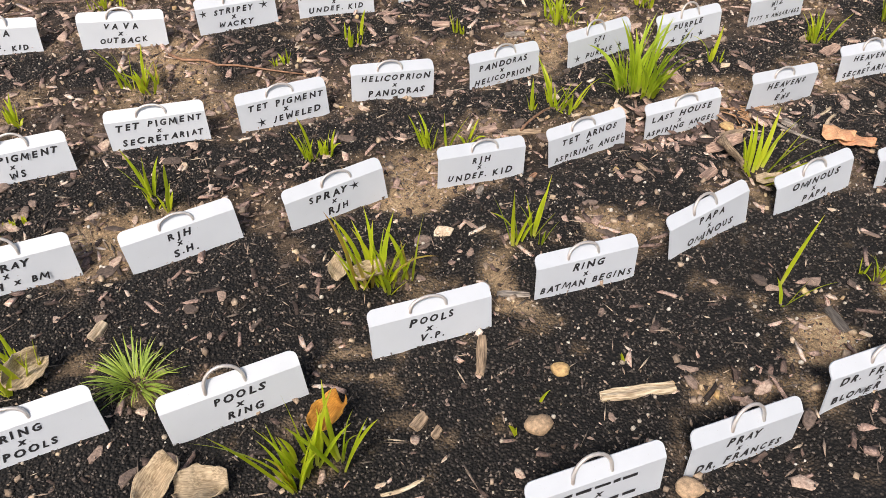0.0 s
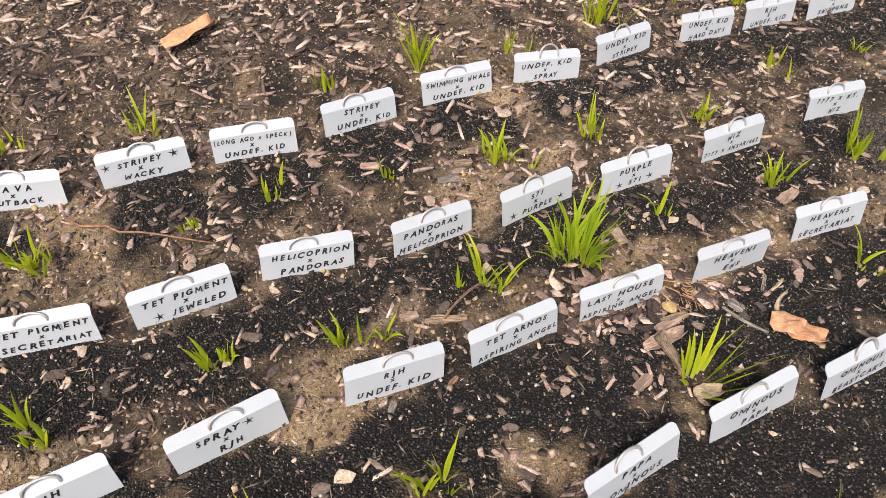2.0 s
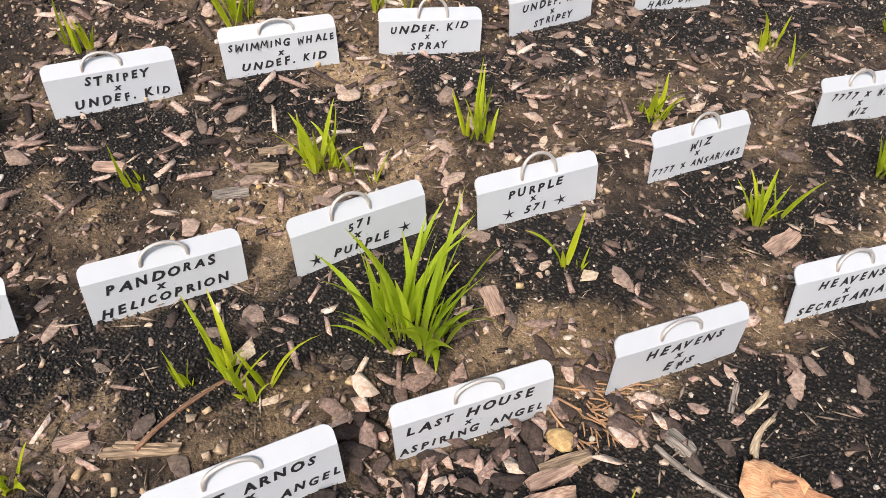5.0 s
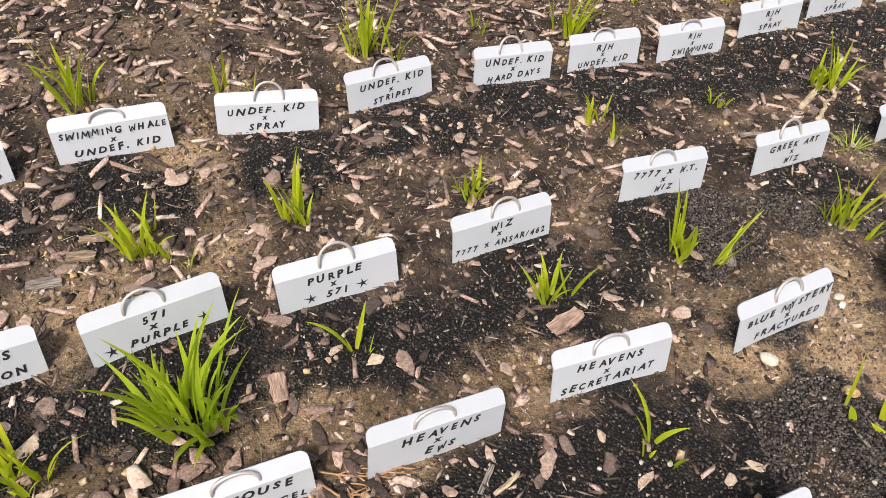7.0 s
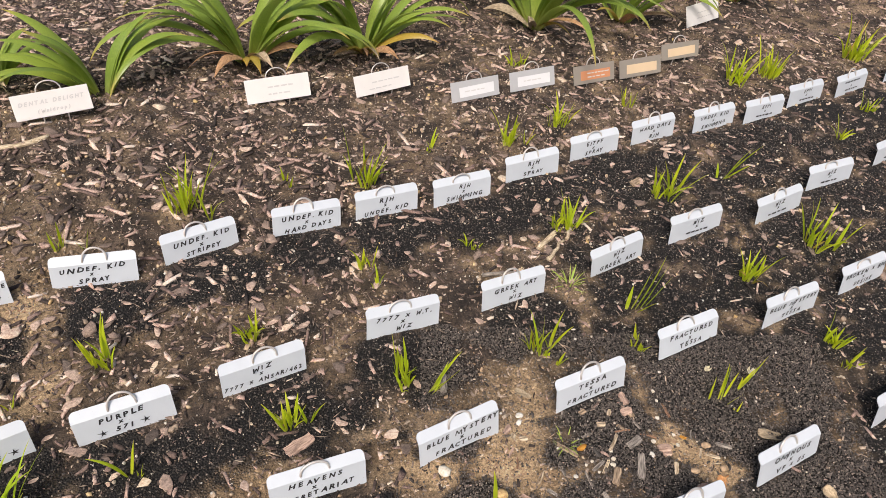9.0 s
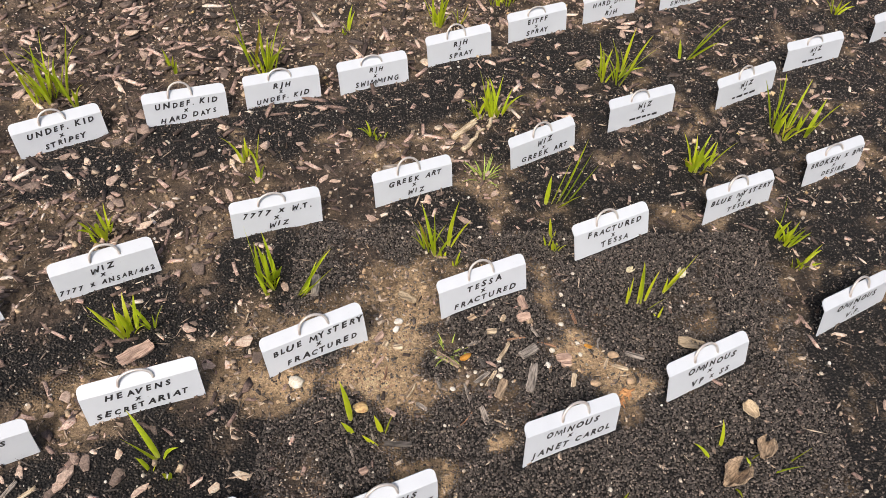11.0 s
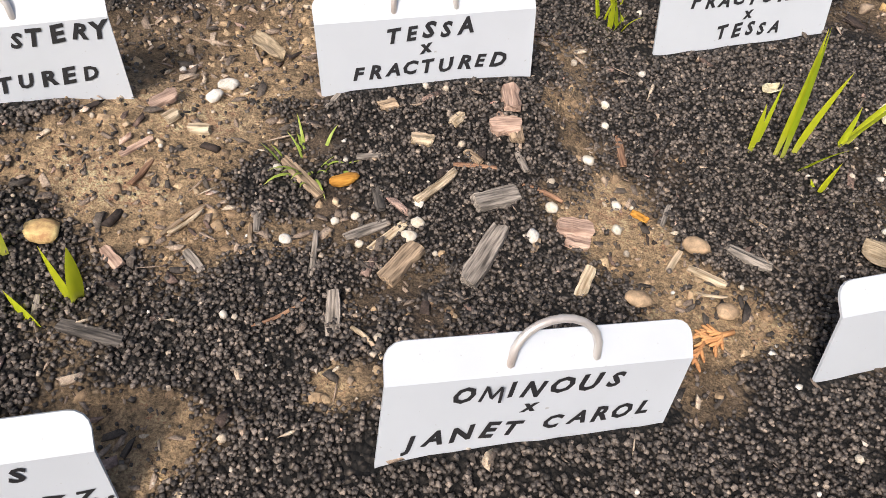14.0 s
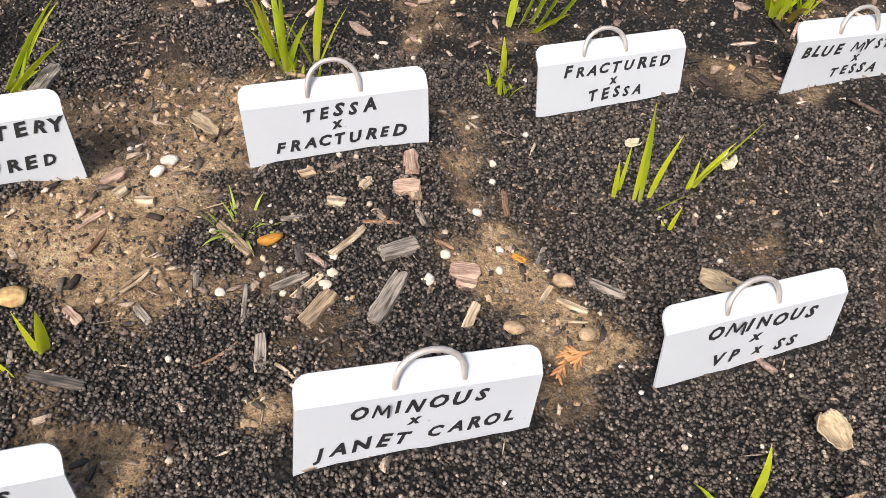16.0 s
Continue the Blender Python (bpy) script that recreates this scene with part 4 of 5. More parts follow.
def wood_chip(x, y, yaw, length, width, mat):
    slim = width < length * 0.16
    thick = min(width * 0.34, 0.010) if not slim else width * 0.55
    bm = chip_mesh(length, width, thick, 0.06 if slim else 0.10, 8 if slim else 5, rnd.uniform(-0.16, 0.16) if slim else 0.0)
    ob = part("twig" if slim else "wood_chip", bm, mat, None, "", slim)
    words = mat.name.replace("_", " ")
    tagged(ob, ("thin " if slim else "rough split of ") + words + (" sliver" if slim else " chip") + " lying on the bed", "twig" if slim else "wood chip", "loose wood on the bed")
    ob.matrix_world = pose(x, y, float(top(x, y)[0]) + thick * 0.42, rnd.uniform(-8, 8), rnd.uniform(-4, 4), yaw)


wood_chip(3.337, 3.501, 75, 0.120, 0.033, grey)
wood_chip(3.227, 3.456, 70, 0.081, 0.030, tan)
wood_chip(3.196, 3.503, 61, 0.077, 0.014, pale)
wood_chip(3.242, 3.605, 60, 0.089, 0.013, pale)
wood_chip(3.291, 3.659, 11, 0.069, 0.007, red)
wood_chip(3.335, 3.613, 36, 0.073, 0.032, grey)
wood_chip(3.167, 3.339, 107, 0.082, 0.019, grey)
wood_chip(3.097, 3.331, 47, 0.078, 0.005, red)
wood_chip(3.220, 3.310, -35, 0.062, 0.006, pale)
wood_chip(3.039, 3.570, -36, 0.113, 0.020, tan)
wood_chip(3.406, 3.543, 83, 0.032, 0.010, tan)
wood_chip(3.465, 3.568, 1, 0.037, 0.021, pink)
wood_chip(3.483, 3.498, 76, 0.056, 0.018, pale)
wood_chip(3.717, 3.608, -13, 0.068, 0.020, grey)
wood_chip(3.657, 3.560, -15, 0.060, 0.014, pale)
wood_chip(3.657, 3.533, -0, 0.059, 0.005, pale)
wood_chip(2.956, 3.381, -37, 0.047, 0.014, grey)
wood_chip(2.852, 3.355, -32, 0.044, 0.017, pink)
wood_chip(2.882, 3.245, -1, 0.088, 0.018, dark)
wood_chip(2.919, 3.443, 67, 0.067, 0.006, pale)
wood_chip(3.107, 3.433, 103, 0.076, 0.008, grey)
wood_chip(3.020, 3.436, -62, 0.060, 0.007, tan)
wood_chip(3.314, 3.751, -68, 0.050, 0.013, pink)
wood_chip(3.339, 3.744, -68, 0.049, 0.023, tan)
wood_chip(3.514, 3.777, 102, 0.074, 0.013, red)
wood_chip(3.401, 3.642, -15, 0.068, 0.008, red)
wood_chip(3.608, 3.574, 67, 0.044, 0.010, pale)
wood_chip(3.741, 3.681, -28, 0.040, 0.007, tan)
wood_chip(2.821, 3.607, 66, 0.024, 0.023, pale)
wood_chip(2.828, 3.497, 84, 0.058, 0.008, red)
wood_chip(3.138, 3.635, 27, 0.058, 0.010, grey)
wood_chip(3.019, 4.041, 6, 0.042, 0.021, tan)
wood_chip(2.546, 3.864, 92, 0.097, 0.032, grey)
wood_chip(2.914, 3.440, 59, 0.073, 0.006, tan)
wood_chip(3.042, 3.721, 75, 0.037, 0.009, grey)
wood_chip(3.068, 3.085, -89, 0.019, 0.009, pale)
wood_chip(3.593, 3.660, 77, 0.049, 0.009, grey)
wood_chip(2.779, 3.149, 28, 0.030, 0.022, pink)
wood_chip(2.804, 3.254, 112, 0.046, 0.008, grey)
wood_chip(2.737, 3.211, 110, 0.040, 0.009, grey)
for cx, cy, turn, long, wide, wood in ((3.319, 3.801, 105, 0.060, 0.030, pink), (3.322, 3.745, 20, 0.050, 0.034, pink), (3.202, 3.680, 8, 0.036, 0.022, pale), (2.798, 3.633, 55, 0.048, 0.024, pink), (2.867, 3.605, 15, 0.036, 0.020, pale), (3.459, 3.593, 5, 0.056, 0.034, pink), (3.163, 3.503, 40, 0.070, 0.016, grey), (3.009, 3.476, 110, 0.055, 0.010, grey), (2.805, 3.531, 60, 0.055, 0.010, pink), (3.165, 3.560, 115, 0.050, 0.016, dark), (3.285, 3.675, 150, 0.034, 0.014, tan), (3.245, 3.735, 70, 0.030, 0.018, pale), (3.360, 3.690, 120, 0.045, 0.012, grey), (3.130, 3.735, 35, 0.030, 0.020, tan)):
    wood_chip(cx, cy, turn, long, wide, wood)
wood_chip(0.353, 1.659, 88, 0.132, 0.029, tan)
wood_chip(0.769, 1.562, 12, 0.212, 0.034, pale)
wood_chip(0.195, 1.439, 54, 0.052, 0.029, tan)
wood_chip(-0.750, 1.713, 80, 0.068, 0.033, pale)
wood_chip(0.240, 1.410, 59, 0.036, 0.021, tan)
wood_chip(1.404, 1.856, -73, 0.095, 0.031, dark)
wood_chip(0.449, 1.898, 3, 0.102, 0.022, grey)
wood_chip(0.166, 1.265, 24, 0.111, 0.010, pale)
wood_chip(0.520, 2.814, 8, 0.154, 0.026, tan)
wood_chip(1.334, 2.830, 30, 0.115, 0.036, pink)
wood_chip(1.615, 2.847, -36, 0.180, 0.013, grey)
wood_chip(0.957, 2.597, -50, 0.050, 0.021, tan)
wood_chip(1.191, 2.557, 41, 0.074, 0.038, pink)
wood_chip(0.549, 2.564, 54, 0.054, 0.017, red)
wood_chip(1.768, 2.927, 66, 0.101, 0.011, pale)
wood_chip(1.791, 3.033, 45, 0.088, 0.013, pale)
wood_chip(0.975, 2.741, -17, 0.053, 0.024, pink)
wood_chip(0.351, 2.443, 77, 0.043, 0.024, grey)
wood_chip(0.581, 2.900, 53, 0.227, 0.010, red)
wood_chip(1.363, 2.860, 22, 0.112, 0.030, tan)
wood_chip(1.598, 2.912, -46, 0.066, 0.038, grey)
wood_chip(1.776, 2.944, 52, 0.111, 0.011, pale)
wood_chip(1.743, 3.041, 68, 0.086, 0.014, grey)
wood_chip(1.210, 3.260, 110, 0.080, 0.044, pink)
wood_chip(0.518, 2.821, -1, 0.112, 0.021, tan)
wood_chip(0.382, 2.818, 18, 0.073, 0.036, pink)
wood_chip(0.509, 3.542, 19, 0.093, 0.037, grey)
wood_chip(0.571, 3.650, 14, 0.083, 0.035, tan)
wood_chip(0.162, 3.603, 2, 0.089, 0.034, pink)
wood_chip(1.980, 3.534, 41, 0.118, 0.050, pink)
wood_chip(0.592, 3.725, 20, 0.100, 0.027, tan)
wood_chip(3.136, 4.811, 51, 0.218, 0.027, pale)
wood_chip(0.405, 5.102, 33, 0.261, 0.024, pale)
wood_chip(3.756, 5.386, 37, 0.100, 0.050, tan)
wood_chip(2.866, 4.534, 10, 0.216, 0.020, grey)


def dry_leaf(x, y, yaw, length, width, mat, cup, label, lift=0.0, tilt=0.0):
    """A curled dry leaf: an uneven sheet with real thickness."""
    bm = bmesh.new()
    nx, ny = 12, 8
    grid = []
    wob = [rnd.uniform(0.91, 1.06) for _ in range(nx + 1)]
    for i in range(nx + 1):
        t = i / nx
        half = width / 2 * math.sin(math.pi * (0.06 + 0.88 * t)) ** 0.55 * wob[i]
        row = []
        for j in range(ny + 1):
            s = j / ny * 2 - 1
            row.append(bm.verts.new(((t - 0.5) * length, s * half, cup * (s * s) * width + 0.09 * width * math.sin(5 * t + 2 * s) + 0.045 * width * math.sin(11 * t - 3 * s))))
        grid.append(row)
    for i in range(nx):
        for j in range(ny):
            bm.faces.new((grid[i][j], grid[i + 1][j], grid[i + 1][j + 1], grid[i][j + 1]))
    bm.normal_update()
    bmesh.ops.solidify(bm, geom=bm.faces[:], thickness=0.002)
    ob = part("dry_leaf", bm, mat, None, "", True)
    tagged(ob, label, "leaf")
    ob.matrix_world = pose(x, y, float(top(x, y)[0]) + 0.006 + lift, tilt, rnd.uniform(-6, 6), yaw)


dry_leaf(1.755, 2.82, -20, 0.12, 0.115, ORANGE_LEAF, 0.05, "orange-brown dry leaf lying flat on the dark soil", 0.022)
dry_leaf(1.815, 2.785, -15, 0.14, 0.10, ORANGE_LEAF, 0.05, "orange-brown dry leaf with a wavy edge on the soil", 0.020)
dry_leaf(-0.81, 4.39, 57, 0.31, 0.12, ORANGE_LEAF, 0.22, "long curled orange-brown leaf on the wood mulch", 0.03)
dry_leaf(-0.40, 1.24, 70, 0.12, 0.09, DEAD, 0.5, "rolled brown leaf beside a seedling", 0.03)
dry_leaf(-0.30, 1.23, 10, 0.12, 0.10, DEAD, 0.3, "crumpled brown leaf beside a seedling", 0.03)
dry_leaf(0.02, 1.93, 20, 0.10, 0.07, DEAD, 0.6, "crumpled tan leaf at the foot of a seedling", 0.03)
dry_leaf(-0.08, 1.96, 80, 0.09, 0.07, DEAD, 0.4, "small tan leaf at the foot of a seedling", 0.02)
dry_leaf(-0.03, 1.42, 60, 0.11, 0.08, YELLOW, 0.4, "yellowed curled leaf beside a seedling", 0.05)
dry_leaf(-0.87, 1.54, 70, 0.12, 0.09, DEAD, 0.35, "pale dry leaf leaning on a seedling", 0.04, 40)
dry_leaf(1.29, 2.66, 110, 0.16, 0.07, tan, 0.35, "brown leaf standing beside a green clump", 0.03, 50)
dry_leaf(1.30, 2.74, 25, 0.17, 0.06, pink, 0.3, "pinkish dry leaf behind a green clump", 0.015)
dry_leaf(1.40, 2.52, 10, 0.10, 0.06, DEAD, 0.2, "crumbling tan leaf at the foot of a clump", 0.02)
dry_leaf(3.934, 3.142, 40, 0.09, 0.08, tan, 0.7, "crumpled tan leaf at the foot of a seedling", 0.025)
dry_leaf(4.057, 3.378, 120, 0.06, 0.05, DEAD, 0.4, "small crumpled tan leaf above a seedling", 0.02)
dry_leaf(4.067, 3.243, 60, 0.07, 0.06, tan, 0.5, "rotted brown leaf beside a seedling", 0.015)
dry_leaf(3.936, 3.665, -10, 0.10, 0.055, DEAD, 0.12, "flat tan leaf flake behind a marker")
dry_leaf(3.765, 3.998, 30, 0.035, 0.024, CHALK_FLAKE, 0.3, "pale papery flake on the granules")
dry_leaf(3.965, 3.986, 70, 0.045, 0.035, CHALK_FLAKE, 0.3, "pale papery flake beside a seedling")
dry_leaf(3.56, 3.40, 30, 0.06, 0.05, pink, 0.1, "flat pinkish bark flake behind a marker")
dry_leaf(3.553, 3.645, -20, 0.028, 0.016, YELLOW, 0.1, "small yellow husk on the granules")
dry_leaf(2.89, 3.83, -30, 0.075, 0.035, DEAD, 0.2, "curled tan leaf on bare soil", 0.005)


def stone(x, y, r, mat, label, flat=0.6, stretch=1.25, yaw=0):
    bm = bmesh.new()
    bmesh.ops.create_icosphere(bm, subdivisions=2, radius=1)
    seed = Vector((rnd.uniform(0, 50), rnd.uniform(0, 50), 0))
    for v in bm.verts:
        k = 1 + 0.34 * noise.noise(v.co * 1.1 + seed) + 0.06 * noise.noise(v.co * 3 + seed)
        v.co = Vector((v.co.x * r * stretch * k, v.co.y * r * k, v.co.z * r * flat * k))
    ob = part("pebble", bm, mat, None, "", True)
    tagged(ob, label, "pebble", "loose pebbles on the bed")
    ob.matrix_world = pose(x, y, float(top(x, y)[0]) + r * flat * 0.55, 0, 0, yaw)


TAN_STONE, PALE_STONE = "smooth tan pebble on the soil", "pale chalky pebble on the soil"
for bx, by, br in ((3.140, 3.523, 0.0065), (3.114, 3.507, 0.0065), (3.224, 3.569, 0.008), (3.231, 3.535, 0.009), (3.478, 3.870, 0.008), (3.483, 3.823, 0.007), (3.464, 3.735, 0.009), (3.420, 3.622, 0.010), (3.517, 3.658, 0.0075), (3.521, 3.609, 0.008), (3.160, 3.475, 0.006)):
    stone(bx, by, br, CHALK, "small cream-coloured bead on the granules", 0.8, 1.15, 40 * br * 1000)
stone(3.559, 3.489, 0.015, STONE, TAN_STONE)
stone(3.684, 3.506, 0.014, STONE, TAN_STONE)
stone(3.637, 3.605, 0.016, STONE, TAN_STONE, 0.7)
stone(2.536, 3.431, 0.022, CHALK, PALE_STONE)
stone(2.863, 3.722, 0.014, PERLITE, "rough white pebble on bare soil")
stone(2.857, 3.684, 0.011, PERLITE, "square white pebble on bare soil", 0.7, 1.4, 60)
stone(2.755, 3.36, 0.020, OCHRE, "flat yellow pebble on the granules", 0.4)
stone(3.106, 3.578, 0.0115, YELLOW, "curved yellow husk on the soil", 0.8, 2.3, 28)
stone(0.568, 1.621, 0.022, OCHRE, "yellowish pebble on dark granules", 0.6)
stone(0.497, 1.445, 0.030, STONE, TAN_STONE)
stone(1.359, 2.913, 0.026, OCHRE, "yellowish pebble beside a dry cedar frond")
stone(0.852, 1.297, 0.028, STONE, TAN_STONE)
stone(3.06, 3.45, 0.008, PERLITE, PALE_STONE)
stone(3.225, 3.51, 0.010, CHALK, PALE_STONE)
stone(3.40, 3.56, 0.009, PERLITE, PALE_STONE, 0.7, 1.5, 100)


def frond(x, y, yaw, size, count, mat, lift=0.032):
    """A dry cedar spray: a stem with side twigs that fork again."""
    thing = tagged(new("cedar_frond"), "dry orange-brown cedar frond lying on the soil", "frond")
    thing.matrix_world = pose(x, y, float(top(x, y)[0]) + lift, 0, 0, yaw)

    def twig(p, a, length, r, depth):
        pts = [p]
        for k in range(4):
            a2 = a + rnd.uniform(-0.12, 0.12)
            pts.append(pts[-1] + Vector((math.cos(a2), math.sin(a2), rnd.uniform(-0.04, 0.06))) * length / 4)
        bm = bmesh.new()
        tube(bm, pts, [r, r, r * 0.95, r * 0.85, r * 0.4], 5)
        part("sprig", bm, mat, thing, "", True)
        if depth:
            for k in range(count):
                q = pts[min(1 + k * 3 // count, 3)]
                twig(q, a + (0.55 if k % 2 else -0.55) + rnd.uniform(-0.1, 0.1), length * rnd.uniform(0.4, 0.62), r * 0.85, depth - 1)

    twig(Vector((0, 0, 0)), 0, size, 0.0030 if size > 0.1 else 0.0042, 2)


frond(1.354, 3.010, -25, 0.20, 5, BROWN_FROND)
frond(1.344, 3.040, -5, 0.19, 4, BROWN_FROND)
frond(1.334, 2.990, -55, 0.15, 3, BROWN_FROND)
frond(3.690, 3.470, 215, 0.066, 4, FROND, 0.01)


def stick(x0, y0, x1, y1, r, mat, label):
    bm = bmesh.new()
    pts = []
    for k in range(9):
        t = k / 8
        x, y = x0 + (x1 - x0) * t + rnd.uniform(-0.012, 0.012), y0 + (y1 - y0) * t + rnd.uniform(-0.012, 0.012)
        pts.append(Vector((x, y, float(top(x, y)[0]) + r + 0.004)))
    tube(bm, pts, [r * (1.1 - 0.6 * k / 8) for k in range(9)], 6)
    tagged(part("stick", bm, mat, None, "", True), label, "stick")


stick(-1.003, 3.169, -0.38, 3.107, 0.006, red, "thin reddish stick lying across the mulch")
stick(3.10, 4.66, 3.22, 4.80, 0.012, pale, "pale forked stick on the soil")
stick(3.22, 4.80, 3.30, 4.98, 0.009, pale, "pale forked stick on the soil")


# ---- countless small stuff ----
RS = np.random.RandomState(11)


def scatter(name, xy, z, base, faces, scale, mat, label, category, jitter, tilt=3.2, smooth=True):
    """Many small pieces in one mesh: one base shape, each turned, sized and dented."""
    n, k = len(xy), len(base)
    yaw, pitch = RS.rand(n) * 6.283, (RS.rand(n) - 0.5) * tilt
    v = base[None] * scale[:, None, :] * (1 + jitter * (RS.rand(n, k, 3) - 0.5))
    c, s = np.cos(pitch)[:, None], np.sin(pitch)[:, None]
    v = np.stack([v[..., 0] * c - v[..., 2] * s, v[..., 1], v[..., 0] * s + v[..., 2] * c], -1)
    c, s = np.cos(yaw)[:, None], np.sin(yaw)[:, None]
    v = np.stack([v[..., 0] * c - v[..., 1] * s + xy[:, None, 0], v[..., 0] * s + v[..., 1] * c + xy[:, None, 1], v[..., 2] + z[:, None]], -1)
    f = (faces[None] + (np.arange(n) * k)[:, None, None]).reshape(-1, faces.shape[1])
    ob = link(name, raw_mesh(name, v.reshape(-1, 3), f), mat, None, "", smooth)
    return tagged(ob, label, category, kind="stuff")


def ball(subdivisions):
    bm = bmesh.new()
    bmesh.ops.create_icosphere(bm, subdivisions=subdivisions, radius=1)
    out = np.array([tuple(v.co) for v in bm.verts]), np.array([[v.index for v in f.verts] for f in bm.faces])
    bm.free()
    return out


BALL = ball(1)
TETRA = np.array([(1, 0, -0.5), (-0.6, 0.9, -0.5), (-0.5, -0.9, -0.4), (0.05, 0, 0.9)]), np.array([(0, 1, 3), (1, 2, 3), (2, 0, 3), (0, 2, 1)])
LUMP = np.array([(x, y, z) for x in (-0.62, 0.62) for y in (-0.62, 0.62) for z in (-0.62, 0.62)]), np.array([(0, 1, 3, 2), (4, 6, 7, 5), (0, 4, 5, 1), (2, 3, 7, 6), (0, 2, 6, 4), (1, 5, 7, 3)])
OCTA = np.array([(1, 0, 0), (-1, 0, 0), (0, 1, 0), (0, -1, 0), (0, 0, 1), (0, 0, -1.0)]), np.array([(0, 2, 4), (2, 1, 4), (1, 3, 4), (3, 0, 4), (2, 0, 5), (1, 2, 5), (3, 1, 5), (0, 3, 5)])
SPLIT = np.array([(-1, -1.0, -1), (-0.85, 1.1, -0.8), (-0.8, 1.0, 0.8), (-1.05, -0.9, 1), (0, -1.15, -1), (0, 1.1, -0.9), (0.1, 0.8, 1.1), (0, -0.7, 1.2), (0.8, -1.1, -1), (1.1, 0.9, -0.8), (1.05, 0.8, 0.7), (0.85, -1.0, 0.8)])
SPLIT_FACES = np.array([(0, 1, 2, 3)] + [(a, b, b + 4, a + 4) for o in (0, 4) for a, b in ((o, o + 3), (o + 3, o + 2), (o + 2, o + 1), (o + 1, o))] + [(11, 10, 9, 8)])


def at_plate(x, y):
    """The strip on which a marker's sheet stands."""
    hit = np.zeros(len(x), bool)
    for mx, my, yaw in MARKERS:
        c, s = math.cos(radians(yaw)), math.sin(radians(yaw))
        u, v = (x - mx) * c + (y - my) * s, -(x - mx) * s + (y - my) * c
        hit |= (np.abs(u) < 0.205) & (v > -0.009) & (v < 0.03)
    return hit


def places(count, x0, x1, y0, y1, keep, clear=False):
    xy = np.stack([x0 + (x1 - x0) * RS.rand(count), y0 + (y1 - y0) * RS.rand(count)], -1)
    xy = xy[RS.rand(count) < keep(xy[:, 0], xy[:, 1])]
    return xy[~at_plate(xy[:, 0], xy[:, 1])] if clear else xy


def in_close(x, y):
    return (x > 2.45) & (x < 4.35) & (y > 2.72) & (y < 4.2)


def seen_bed(x, y):
    """The strip of bed that the walk goes along."""
    r = y - 0.466 * x
    return (r > 0.75) & (r < 8.4) & (y < 10.5)


def mulch_share(x, y):
    r = y - 0.466 * x + 0.5 * (waves(x, y, 0.4) - 0.5)
    base = np.interp(r, [0.9, 1.45, 2.0, 2.35, 2.55, 2.95, 3.2, 3.7, 4.0, 6], [0.7, 0.25, 0.5, 0.6, 0.95, 0.9, 1.0, 1.0, 1.0, 1.0])
    base = base * np.interp(x, [1.5, 3.2, 5], [1.0, 0.55, 0.5]) * (1 - 0.5 * grit_share(x, y))
    return np.clip(base * (0.35 + 1.3 * waves(x + 3, y, 0.16)), 0.02, 1) * seen_bed(x, y)


p = places(86000, 2.45, 4.35, 2.72, 4.2, lambda x, y: 0.06 + 0.94 * grit_share(x, y), True)
r = 0.0026 + 0.0024 * RS.rand(len(p)) ** 1.5
scatter("dark_granules", p, top(p[:, 0], p[:, 1]) + 0.0045 * RS.rand(len(p)) ** 2, *LUMP, np.stack([r * 1.12, r, r * 0.9], -1), GRIT, "bed of dark rounded clay granules", "granules", 0.42, 3.2)
p = places(200000, -1.9, 6.2, 0.9, 6.2, lambda x, y: seen_bed(x, y) * (0.10 + 0.76 * grit_share(x, y)) * ~in_close(x, y))
r = 0.0036 + 0.0028 * RS.rand(len(p)) ** 1.6
scatter("dark_granules", p, top(p[:, 0], p[:, 1]) + 0.002, *TETRA, np.stack([r * 1.2, r, r * 0.9], -1), GRIT, "scattered dark clay granules on the soil", "granules", 0.5, 3.2, False)
angle = np.array([0.2, 1.3, 2.4, 3.7, 5.2])
FLAKE = np.array([(math.cos(a) * k, math.sin(a) * k, z) for z in (-1, 1) for a, k in zip(angle, (1, 0.55, 1.15, 0.7, 0.9))])
FLAKE_TRIS = np.array([(5, 6, 7), (5, 7, 8), (5, 8, 9), (0, 2, 1), (0, 3, 2), (0, 4, 3)] + [f for i in range(5) for f in ((i, (i + 1) % 5, (i + 1) % 5 + 5), (i, (i + 1) % 5 + 5, i + 5))])
p = places(41000, -2.6, 7.4, 0.8, 10.4, mulch_share, True)
length = (0.005 + 0.026 * RS.rand(len(p)) ** 2.4) * np.where(in_close(p[:, 0], p[:, 1]), 0.5, 1)
wide = length * (0.25 + 0.5 * RS.rand(len(p)))
scatter("bark_flakes", p, top(p[:, 0], p[:, 1]) + 0.25 * wide, FLAKE, FLAKE_TRIS, np.stack([length, wide, 0.0012 + 0.07 * wide], -1), MULCH, "brown bark flakes strewn over the soil", "mulch", 0.75, 1.3, False)
p = places(38000, -2.6, 7.4, 0.8, 10.4, mulch_share, True)
coarse = np.interp(p[:, 1] - 0.466 * p[:, 0], [3.0, 3.8], [1.0, 1.55])
length = (0.005 + 0.036 * RS.rand(len(p)) ** 2.9 * np.where(in_close(p[:, 0], p[:, 1]), 0.5, 1)) * coarse
wide = np.minimum(length * (0.12 + 0.30 * RS.rand(len(p))), 0.006 * coarse)
scatter("wood_mulch", p, top(p[:, 0], p[:, 1]) + 0.5 * wide, SPLIT, SPLIT_FACES, np.stack([length, wide, wide * 0.35 + 0.001], -1), MULCH, "brown shredded wood mulch over the soil", "mulch", 0.6, 0.7, False)
